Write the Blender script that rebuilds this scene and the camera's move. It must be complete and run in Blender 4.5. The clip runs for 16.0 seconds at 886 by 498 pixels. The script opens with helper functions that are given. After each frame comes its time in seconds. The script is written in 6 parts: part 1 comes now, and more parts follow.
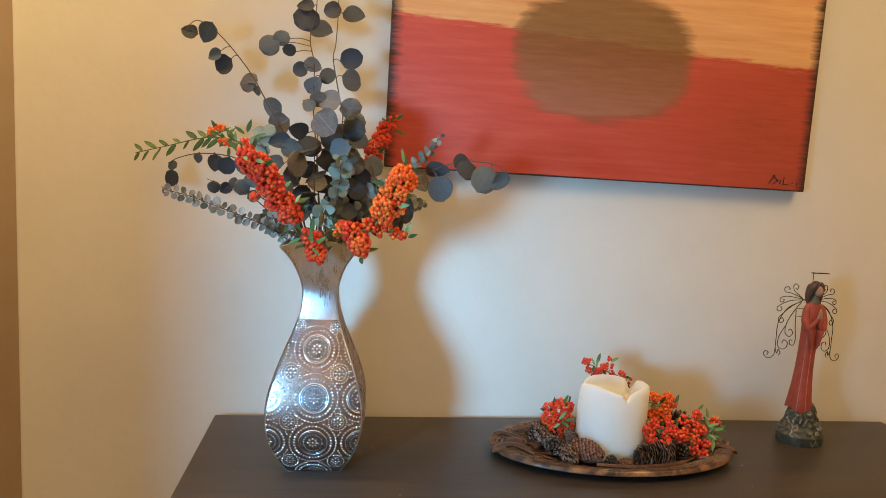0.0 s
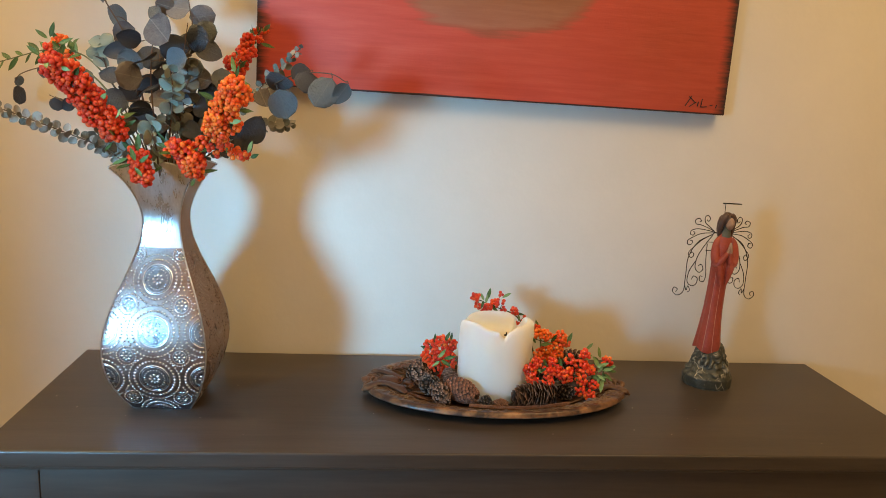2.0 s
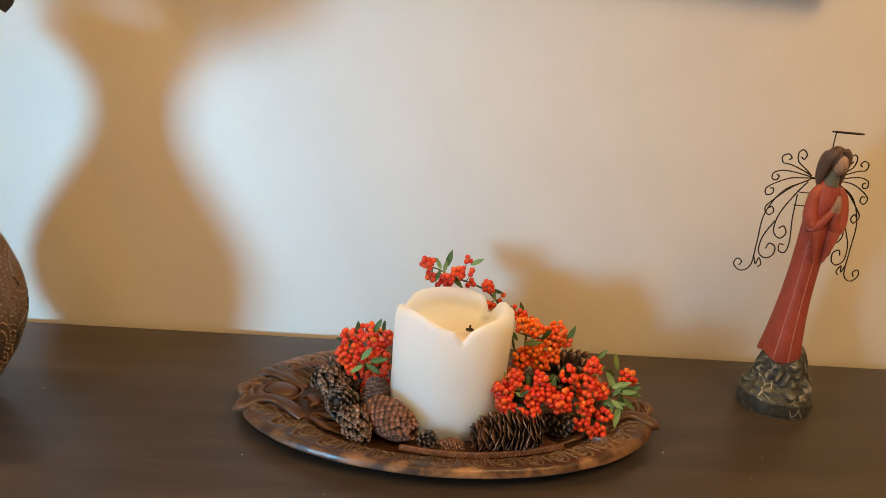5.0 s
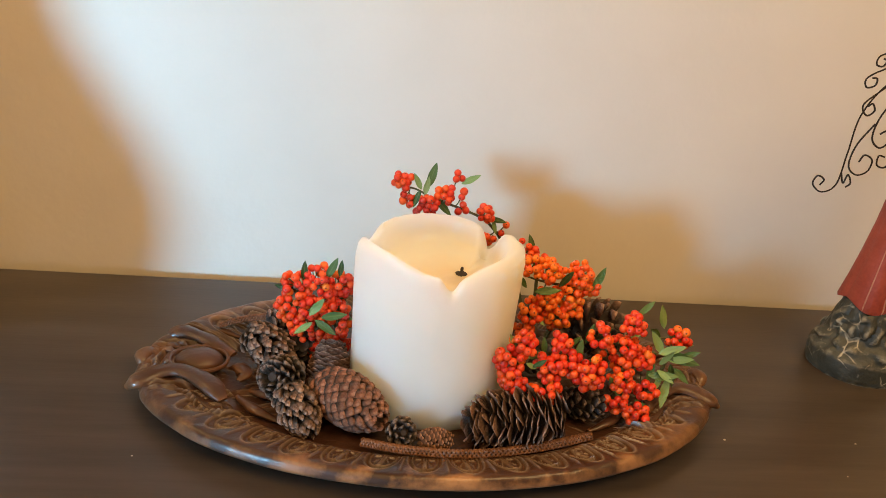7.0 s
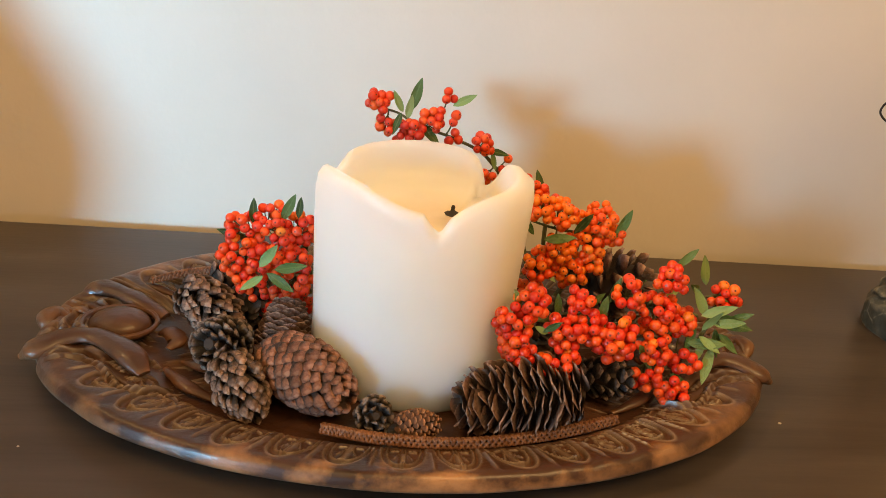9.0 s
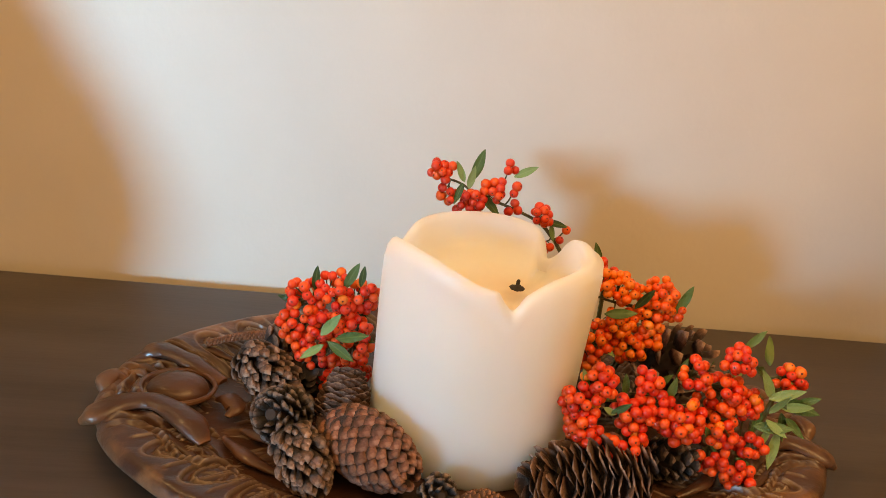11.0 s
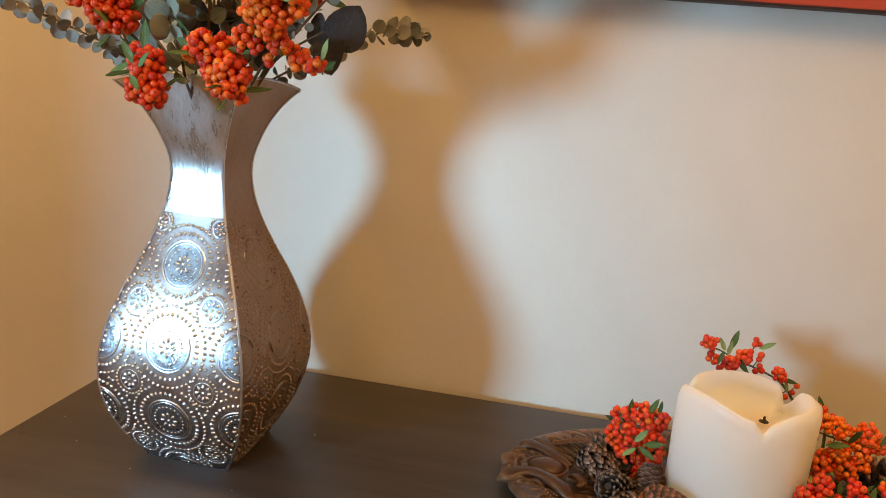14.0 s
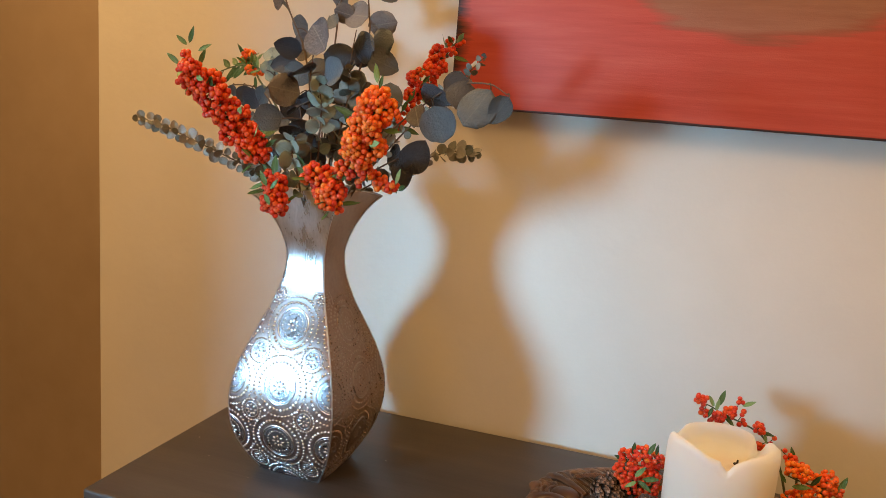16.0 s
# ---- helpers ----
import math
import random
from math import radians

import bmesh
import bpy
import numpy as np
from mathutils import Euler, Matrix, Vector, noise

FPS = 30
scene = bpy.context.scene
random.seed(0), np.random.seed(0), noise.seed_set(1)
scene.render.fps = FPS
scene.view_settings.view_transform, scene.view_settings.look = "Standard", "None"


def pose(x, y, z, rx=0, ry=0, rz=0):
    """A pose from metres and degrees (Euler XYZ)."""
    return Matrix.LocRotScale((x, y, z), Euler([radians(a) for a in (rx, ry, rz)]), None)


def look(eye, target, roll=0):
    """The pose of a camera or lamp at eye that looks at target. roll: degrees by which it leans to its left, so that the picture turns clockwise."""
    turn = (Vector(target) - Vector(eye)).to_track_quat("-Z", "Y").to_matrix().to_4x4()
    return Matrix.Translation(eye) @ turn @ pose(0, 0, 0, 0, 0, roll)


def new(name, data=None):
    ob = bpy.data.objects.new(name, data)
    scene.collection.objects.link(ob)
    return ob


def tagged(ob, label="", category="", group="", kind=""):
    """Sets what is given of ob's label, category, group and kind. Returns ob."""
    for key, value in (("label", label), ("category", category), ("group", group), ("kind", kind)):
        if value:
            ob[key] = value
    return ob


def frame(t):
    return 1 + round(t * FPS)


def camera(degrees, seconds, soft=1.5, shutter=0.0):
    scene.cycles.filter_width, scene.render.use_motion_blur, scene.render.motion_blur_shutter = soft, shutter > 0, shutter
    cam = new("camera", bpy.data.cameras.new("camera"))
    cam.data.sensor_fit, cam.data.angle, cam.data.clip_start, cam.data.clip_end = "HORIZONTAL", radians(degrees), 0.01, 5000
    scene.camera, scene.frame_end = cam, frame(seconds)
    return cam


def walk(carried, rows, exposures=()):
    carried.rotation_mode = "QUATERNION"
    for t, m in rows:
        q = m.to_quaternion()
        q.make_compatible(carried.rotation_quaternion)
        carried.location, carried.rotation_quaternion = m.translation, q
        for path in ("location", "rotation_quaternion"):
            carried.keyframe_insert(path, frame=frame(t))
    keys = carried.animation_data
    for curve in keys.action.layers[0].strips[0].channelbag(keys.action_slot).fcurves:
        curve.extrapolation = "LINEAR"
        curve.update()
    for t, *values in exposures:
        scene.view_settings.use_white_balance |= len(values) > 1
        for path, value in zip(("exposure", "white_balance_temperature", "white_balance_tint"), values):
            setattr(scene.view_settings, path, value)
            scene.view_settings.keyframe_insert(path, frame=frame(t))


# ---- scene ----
cam = camera(61.7, 16.0, soft=0.6)
PATH = [
    (0, (0.009, -0.044, 1.32), (0.248, 1.926, 1.072), 3.0),
    (0.5, (0.091, -0.042, 1.32), (0.272, 1.931, 1.042), 3.6),
    (1, (0.161, -0.037, 1.313), (0.33, 1.933, 1.01), 3.5),
    (1.5, (0.212, -0.025, 1.304), (0.393, 1.937, 0.962), 3.3),
    (2, (0.239, 0.02, 1.295), (0.44, 1.969, 0.892), 3.2),
    (2.5, (0.259, 0.109, 1.28), (0.491, 2.041, 0.818), 3.9),
    (3, (0.28, 0.18, 1.279), (0.513, 2.097, 0.759), 3.8),
    (3.5, (0.289, 0.229, 1.275), (0.531, 2.133, 0.713), 4.4),
    (4, (0.314, 0.312, 1.268), (0.531, 2.212, 0.684), 5.2),
    (4.2, (0.329, 0.34, 1.261), (0.522, 2.244, 0.68), 5.1),
    (6.3, (0.371, 0.578, 1.189), (0.568, 2.42, 0.435), 6.3),
    (6.5, (0.376, 0.594, 1.178), (0.583, 2.431, 0.414), 6.1),
    (7, (0.379, 0.635, 1.158), (0.62, 2.455, 0.364), 6.3),
    (7.5, (0.392, 0.667, 1.14), (0.648, 2.479, 0.331), 6.5),
    (8, (0.401, 0.69, 1.12), (0.662, 2.485, 0.278), 6.6),
    (8.2, (0.401, 0.697, 1.113), (0.662, 2.486, 0.256), 6.5),
    (10.5, (0.377, 0.752, 1.089), (0.623, 2.562, 0.273), 7.9),
    (11, (0.367, 0.734, 1.105), (0.597, 2.575, 0.358), 7.9),
    (11.5, (0.355, 0.701, 1.132), (0.595, 2.566, 0.451), 8.0),
    (12, (0.352, 0.652, 1.15), (0.515, 2.563, 0.582), 7.0),
    (12.5, (0.326, 0.608, 1.176), (0.439, 2.54, 0.671), 7.1),
    (13, (0.317, 0.561, 1.191), (0.266, 2.505, 0.721), 6.2),
    (13.5, (0.311, 0.513, 1.202), (0.075, 2.443, 0.735), 5.1),
    (14, (0.285, 0.463, 1.21), (-0.079, 2.374, 0.744), 4.6),
    (14.5, (0.27, 0.424, 1.222), (-0.187, 2.321, 0.784), 3.8),
    (15, (0.261, 0.373, 1.237), (-0.193, 2.275, 0.82), 4.1),
    (15.5, (0.292, 0.321, 1.266), (-0.186, 2.22, 0.861), 4.4),
    (16, (0.369, 0.283, 1.28), (-0.238, 2.157, 0.935), 4.3),
]
LIGHTNESS = [(0, -0.03, 5880, 3), (2, 0.04, 6080, 3), (4.2, 0.08, 6480, 6), (6.5, 0.29, 6680, 8), (8.2, 0.34, 6810, 8), (10.5, 0.26, 7540, 16), (12.0, 0.04, 7540, 14), (14.0, -0.11, 7390, 13), (16.0, -0.10, 7060, 13)]
walk(cam, [(t, look(eye, target, roll)) for t, eye, target, roll in PATH], LIGHTNESS)

# ---- light ----
world = bpy.data.worlds.new("world")
scene.world = world
world.use_nodes = True
wt = world.node_tree
sky = wt.nodes.new("ShaderNodeTexSky")
sky.sky_type, sky.sun_disc = "NISHITA", False
sky.sun_elevation, sky.sun_rotation = radians(35), radians(120)
wt.links.new(sky.outputs[0], wt.nodes["Background"].inputs[0])
wt.nodes["Background"].inputs[1].default_value = 0.08


def area_lamp(name, m, w, h, power, colour, spread=180):
    la = bpy.data.lights.new(name, "AREA")
    la.shape, la.size, la.size_y, la.energy, la.color, la.spread = "RECTANGLE", w, h, power, colour, radians(spread)
    ob = new(name, la)
    ob.matrix_world = m
    return ob


# daylight in the window's opening, a warm ceiling lamp in the room, a warm spot by the passage
area_lamp("window_daylight", look((-0.88, -0.28, 1.17), (0.03, 1.262, 1.00)), 0.27, 0.26, 3.55, (0.27, 0.64, 1.0), 49)
area_lamp("far_window_daylight", look((-0.78, -3.2, 1.35), (-0.30, 0, 1.2)), 0.72, 1.1, 5.0, (0.33, 0.67, 1.0))
area_lamp("ceiling_lamp", look((-0.02, -0.26, 2.44), (-0.02, -0.26, 0)), 1.25, 1.15, 8.8, (1.0, 0.64, 0.28))
area_lamp("hall_lamp", look((-0.22, -2.30, 2.44), (-0.22, -2.30, 0)), 0.70, 0.75, 11.0, (1.0, 0.46, 0.10))
area_lamp("foyer_lamp", look((1.15, 0.20, 2.44), (1.15, 0.20, 0)), 0.9, 0.9, 20.0, (1.0, 0.64, 0.28))
area_lamp("passage_lamp", look((-0.80, 0.98, 2.44), (-0.80, 0.98, 0)), 0.22, 0.22, 20.0, (1.0, 0.65, 0.28))

# ---- materials ----


def principled(name):
    m = bpy.data.materials.new(name)
    m.use_nodes = True
    return m, m.node_tree.nodes, m.node_tree.links, m.node_tree.nodes["Principled BSDF"]


def noise_node(n, l, coord, scale, detail=4.0, stretch=None, rough=0.55):
    t = n.new("ShaderNodeTexNoise")
    t.inputs["Scale"].default_value, t.inputs["Detail"].default_value = scale, detail
    t.inputs["Roughness"].default_value = rough
    if stretch:
        mp = n.new("ShaderNodeMapping")
        mp.inputs["Scale"].default_value = stretch
        l.new(coord, mp.inputs[0])
        coord = mp.outputs[0]
    l.new(coord, t.inputs["Vector"])
    return t.outputs[0]


def ramp(n, l, fac, stops):
    r = n.new("ShaderNodeValToRGB")
    while len(r.color_ramp.elements) < len(stops):
        r.color_ramp.elements.new(0.5)
    for e, (p, c) in zip(r.color_ramp.elements, stops):
        e.position, e.color = p, (*c, 1) if len(c) == 3 else c
    l.new(fac, r.inputs[0])
    return r.outputs[0]


def mix(n, l, fac, a, b, mode="MIX"):
    x = n.new("ShaderNodeMix")
    x.data_type, x.blend_type = "RGBA", mode
    for k, v in ((0, fac), (6, a), (7, b)):
        if hasattr(v, "is_linked"):
            l.new(v, x.inputs[k])
        else:
            x.inputs[k].default_value = (*v, 1) if isinstance(v, tuple) else v
    return x.outputs[2]


def mathn(n, l, op, a, b=0.0, clamp=False):
    x = n.new("ShaderNodeMath")
    x.operation, x.use_clamp = op, clamp
    for k, v in ((0, a), (1, b)):
        if hasattr(v, "is_linked"):
            l.new(v, x.inputs[k])
        else:
            x.inputs[k].default_value = v
    return x.outputs[0]


def surface(name, dark, light, scale, rough=(0.4, 0.6), metal=0.0, bump=0.1, grain=None, stretch=None, vary=0.0, dist=0.002, sss=0.0, sss_radius=(1, 0.5, 0.3), fine=6.0, spec=0.5, coat=0.0):
    """A material with two scales of variation in colour, gloss and relief."""
    m, n, l, p = principled(name)
    co = n.new("ShaderNodeTexCoord").outputs["Object"]
    a = noise_node(n, l, co, scale, 5, stretch)
    b = noise_node(n, l, co, scale * fine, 4, stretch)
    f = mathn(n, l, "ADD", mathn(n, l, "MULTIPLY", a, 0.65), mathn(n, l, "MULTIPLY", b, 0.35))
    c = ramp(n, l, f, [(0.3, dark), (0.7, light)])
    if vary:
        oi = n.new("ShaderNodeObjectInfo").outputs["Random"]
        hs = n.new("ShaderNodeHueSaturation")
        l.new(mathn(n, l, "ADD", mathn(n, l, "MULTIPLY", oi, vary * 2), 1 - vary), hs.inputs["Value"])
        l.new(c, hs.inputs["Color"])
        c = hs.outputs[0]
    l.new(c, p.inputs["Base Color"])
    l.new(mathn(n, l, "ADD", mathn(n, l, "MULTIPLY", f, (rough[1] - rough[0]) * 1.0), rough[0]), p.inputs["Roughness"])
    p.inputs["Metallic"].default_value = metal
    p.inputs["Specular IOR Level"].default_value = spec
    p.inputs["Coat Weight"].default_value = coat
    if sss:
        p.inputs["Subsurface Weight"].default_value = sss
        p.inputs["Subsurface Radius"].default_value = sss_radius
        p.inputs["Subsurface Scale"].default_value = 0.01
    if bump:
        g = noise_node(n, l, co, grain or scale * 8, 6, stretch)
        bp = n.new("ShaderNodeBump")
        bp.inputs["Strength"].default_value, bp.inputs["Distance"].default_value = bump, dist
        l.new(g, bp.inputs["Height"])
        l.new(bp.outputs[0], p.inputs["Normal"])
    return m


WALL = surface("wall_plaster", (0.665, 0.61, 0.535), (0.72, 0.665, 0.59), 3.0, (0.55, 0.75), bump=0.28, grain=45, dist=0.0025)
# darker than the room's plaster: the passage's low warm light is in the colour
HALL = surface("dimmed_plaster", (0.40, 0.285, 0.195), (0.47, 0.345, 0.245), 2.0, (0.6, 0.8), bump=0.2, grain=55)
CEIL = surface("ceiling_plaster", (0.78, 0.72, 0.62), (0.82, 0.77, 0.68), 3.0, (0.7, 0.9), bump=0.2, grain=60)
FLOOR = surface("beige_carpet", (0.42, 0.37, 0.31), (0.56, 0.50, 0.43), 3.0, (0.8, 0.95), bump=0.4, grain=400)
ESPRESSO = surface("espresso_wood", (0.035, 0.0267, 0.0222), (0.066, 0.0510, 0.0425), 6.0, (0.32, 0.46), bump=0.12, grain=60, stretch=(0.6, 7, 7), dist=0.0006, fine=5, spec=0.33)
def candle_wax():
    """Ivory wax, yellowed where it melted round the wick; hollow's shade painted in."""
    m, n, l, p = principled("ivory_wax")
    co = n.new("ShaderNodeTexCoord").outputs["Object"]
    a = noise_node(n, l, co, 9, 4)
    base = ramp(n, l, a, [(0.3, (0.675, 0.670, 0.625)), (0.7, (0.73, 0.725, 0.685))])
    near = n.new("ShaderNodeVectorMath")
    near.operation = "DISTANCE"
    l.new(co, near.inputs[0])
    near.inputs[1].default_value = (0.012, -0.010, 0.084)
    d = mathn(n, l, "ADD", near.outputs["Value"], mathn(n, l, "MULTIPLY", mathn(n, l, "SUBTRACT", noise_node(n, l, co, 45, 4), 0.5), 0.016))
    # this yellow also carries the hollow's translucent glow and its dimmer light
    yellow = mathn(n, l, "MULTIPLY", mathn(n, l, "SUBTRACT", 0.040, d), 42, True)
    c = mix(n, l, mathn(n, l, "MULTIPLY", yellow, 0.55), base, (0.64, 0.49, 0.29))
    soot = mathn(n, l, "MULTIPLY", mathn(n, l, "SUBTRACT", 0.011, d), 120, True)
    c = mix(n, l, mathn(n, l, "MULTIPLY", soot, 0.35), c, (0.32, 0.2, 0.09))
    l.new(c, p.inputs["Base Color"])
    l.new(mathn(n, l, "ADD", mathn(n, l, "MULTIPLY", a, 0.2), 0.36), p.inputs["Roughness"])
    p.inputs["Subsurface Weight"].default_value = 0.9
    p.inputs["Subsurface Radius"].default_value = (1.0, 0.88, 0.74)
    p.inputs["Subsurface Scale"].default_value = 0.065
    bp = n.new("ShaderNodeBump")
    bp.inputs["Strength"].default_value, bp.inputs["Distance"].default_value = 0.12, 0.001
    l.new(noise_node(n, l, co, 70, 5), bp.inputs["Height"])
    l.new(bp.outputs[0], p.inputs["Normal"])
    return m


CANDLE = candle_wax()
WICK = surface("charred_wick", (0.01, 0.009, 0.008), (0.04, 0.03, 0.025), 300, (0.8, 1.0), bump=0.4, dist=0.001)
SILVER = surface("pewter", (0.41, 0.405, 0.41), (0.69, 0.69, 0.71), 30.0, (0.18, 0.40), metal=1.0, bump=0.5, grain=150, stretch=(3, 3, 0.6), dist=0.0009)
PATINA = surface("tinted_pewter", (0.20, 0.150, 0.135), (0.37, 0.325, 0.315), 55.0, (0.24, 0.36), metal=1.0, bump=0.20, grain=240, dist=0.0006)
# same pewter as the front; the warm room's reflection is in this brown
REFLECT_BROWN = surface("reflection_brown_pewter", (0.27, 0.172, 0.120), (0.37, 0.252, 0.185), 34.0, (0.38, 0.50), metal=1.0, bump=0)
REFLECT_BROWN_BEAD = surface("reflection_brown_bead", (0.26, 0.18, 0.13), (0.46, 0.35, 0.275), 60.0, (0.22, 0.34), metal=1.0, bump=0.12, grain=400, dist=0.0003)
PLATE = surface("dull_pewter", (0.13, 0.135, 0.15), (0.31, 0.325, 0.35), 90.0, (0.22, 0.34), metal=1.0, bump=0.6, grain=300, dist=0.0006)
BEAD = surface("bright_pewter", (0.58, 0.64, 0.72), (0.82, 0.88, 0.96), 60.0, (0.14, 0.24), metal=1.0, bump=0.12, grain=400, dist=0.0003)


# ---- mesh helpers ----


def thing(name, m, label, category, group="", kind=""):
    ob = new(name)
    ob.empty_display_size = 0.02
    ob.matrix_world = m
    return tagged(ob, label, category, group, kind)


def finish(bm, name, mats, smooth=True, angle=40):
    me = bpy.data.meshes.new(name)
    bm.normal_update()
    bm.to_mesh(me)
    bm.free()
    for m in mats if isinstance(mats, (list, tuple)) else [mats]:
        me.materials.append(m)
    if smooth:
        me.shade_smooth()
        me.set_sharp_from_angle(angle=radians(angle))
    return me


def part(name, bm, material, parent, label="", angle=40):
    ob = new(name, finish(bm, name, material, True, angle))
    ob.parent = parent
    if label:
        ob["label"] = label
    return ob


def place(name, me, parent, m):
    """One more object on a shared mesh, under a thing."""
    ob = new(name, me)
    ob.parent = parent
    ob.matrix_basis = m
    return ob


def box(bm, x0, x1, y0, y1, z0, z1, bevel=0.0, seg=2):
    r = bmesh.ops.create_cube(bm, size=1)
    for v in r["verts"]:
        v.co = Vector(((x0 + x1) / 2 + v.co.x * (x1 - x0), (y0 + y1) / 2 + v.co.y * (y1 - y0), (z0 + z1) / 2 + v.co.z * (z1 - z0)))
    if bevel:
        es = list({e for v in r["verts"] for e in v.link_edges})
        bmesh.ops.bevel(bm, geom=es, offset=bevel, segments=seg, affect="EDGES", profile=0.6)
    return bm


def grid(bm, rows, closed_u=False, closed_v=False, mat=0):
    """Quads between rows of points; returns the vertex rows."""
    vs = [[bm.verts.new(p) for p in row] for row in rows]
    nu, nv = len(vs), len(vs[0])
    for i in range(nu if closed_u else nu - 1):
        for j in range(nv if closed_v else nv - 1):
            a, b, c, d = vs[i][j], vs[i][(j + 1) % nv], vs[(i + 1) % nu][(j + 1) % nv], vs[(i + 1) % nu][j]
            f = bm.faces.new((a, b, c, d))
            f.material_index = mat
    return vs


def tube(bm, pts, radii, sides=8, mat=0, caps=True):
    """A swept tube through points, with a radius at each."""
    pts = [Vector(p) for p in pts]
    if not hasattr(radii, "__len__"):
        radii = [radii] * len(pts)
    up = Vector((0.13, 0.21, 0.97))
    rows = []
    for i, p in enumerate(pts):
        d = (pts[min(i + 1, len(pts) - 1)] - pts[max(i - 1, 0)]).normalized()
        a = d.cross(up)
        if a.length < 1e-4:
            a = d.orthogonal()
        a.normalize()
        b = d.cross(a)
        up = a.cross(d)
        rows.append([p + radii[i] * (a * math.cos(k * math.tau / sides) + b * math.sin(k * math.tau / sides)) for k in range(sides)])
    vs = grid(bm, rows, closed_v=True, mat=mat)
    if caps:
        for ring in (vs[0][::-1], vs[-1]):
            f = bm.faces.new(ring)
            f.material_index = mat
    return vs


def spline(knots, n):
    """A smooth line through knots (Catmull-Rom)."""
    k = [Vector(p) for p in knots]
    k = [k[0] * 2 - k[1], *k, k[-1] * 2 - k[-2]]
    out = []
    for i in range(n):
        u = i / (n - 1) * (len(k) - 3)
        s = min(int(u), len(k) - 4)
        t = u - s
        a, b, c, d = k[s : s + 4]
        out.append(0.5 * (2 * b + (c - a) * t + (2 * a - 5 * b + 4 * c - d) * t * t + (3 * b - a - 3 * c + d) * t ** 3))
    return out


def curve1(table, x):
    """A smooth value from a short table of (x, y)."""
    xs = [a for a, _ in table]
    if x <= xs[0]:
        return table[0][1]
    if x >= xs[-1]:
        return table[-1][1]
    i = max(k for k in range(len(xs)) if xs[k] <= x)
    i = min(i, len(xs) - 2)

    def slope(k):
        a, b = max(k - 1, 0), min(k + 1, len(xs) - 1)
        return (table[b][1] - table[a][1]) / (xs[b] - xs[a])

    h = xs[i + 1] - xs[i]
    t = (x - xs[i]) / h
    m0, m1 = slope(i) * h, slope(i + 1) * h
    return (2 * t ** 3 - 3 * t * t + 1) * table[i][1] + (t ** 3 - 2 * t * t + t) * m0 + (3 * t * t - 2 * t ** 3) * table[i + 1][1] + (t ** 3 - t * t) * m1


def align(direction, roll=0.0):
    """A turn that brings z to the direction, then rolls about it."""
    return Vector(direction).to_track_quat("Z", "Y").to_matrix().to_4x4() @ Matrix.Rotation(roll, 4, "Z")


# ---- the room ----
T = 0.85        # height of the cabinet's top
WY = 1.262      # face of the wall behind it


def structure(name, bm, mat, label, category):
    ob = new(name, finish(bm, name, mat, True, 30))
    return tagged(ob, label, category, kind="structure")


bm = bmesh.new()
box(bm, -0.553, 2.6, WY, WY + 0.14, 0, 2.5, 0.008, 4)
structure("wall_back", bm, WALL, "cream plastered wall with a softly rounded corner", "wall")
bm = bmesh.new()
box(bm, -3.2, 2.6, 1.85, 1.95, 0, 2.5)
structure("wall_passage", bm, HALL, "plastered passage wall with the dim light in its tan colour", "wall")
bm = bmesh.new()
box(bm, 2.6, 2.7, -3.3, 2.6, 0, 2.5)
structure("wall_east", bm, WALL, "cream plastered side wall", "wall")
FAR = (-1.14, -0.42, 0.8, 1.9)
bm = bmesh.new()
box(bm, -3.3, FAR[0], -3.4, -3.3, 0, 2.5)
box(bm, FAR[1], 2.7, -3.4, -3.3, 0, 2.5)
box(bm, FAR[0], FAR[1], -3.4, -3.3, 0, FAR[2])
box(bm, FAR[0], FAR[1], -3.4, -3.3, FAR[3], 2.5)
structure("wall_south", bm, WALL, "cream plastered wall across the room with a window", "wall")
# side wall with the window's opening
WIN = (-0.62, -0.06, 0.96, 1.42)
bm = bmesh.new()
box(bm, -1.30, -1.20, -3.3, WIN[0], 0, 2.5)
box(bm, -1.30, -1.20, WIN[1], 0.30, 0, 2.5)
box(bm, -1.30, -1.20, WIN[0], WIN[1], 0, WIN[2])
box(bm, -1.30, -1.20, WIN[0], WIN[1], WIN[3], 2.5)
structure("wall_west", bm, WALL, "cream plastered side wall with a small window", "wall")
# unseen wall, added so that its end shades the back wall's left part
bm = bmesh.new()
box(bm, -1.30, -0.60, 0.30, 0.42, 0, 2.5)
structure("wall_light_stop", bm, WALL, "added plastered wall, out of view, that cuts off the daylight", "wall")
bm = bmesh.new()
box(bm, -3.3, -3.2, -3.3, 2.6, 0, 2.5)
structure("wall_passage_end", bm, HALL, "plastered wall closing the passage, dimness in its tan colour", "wall")
bm = bmesh.new()
box(bm, -3.3, 2.7, -3.4, 2.6, -0.1, 0)
structure("floor", bm, FLOOR, "light beige carpeted floor", "floor")
bm = bmesh.new()
box(bm, -3.3, 2.7, -3.4, 2.6, 2.5, 2.6)
structure("ceiling", bm, CEIL, "cream plastered ceiling", "ceiling")

# ---- cabinet ----


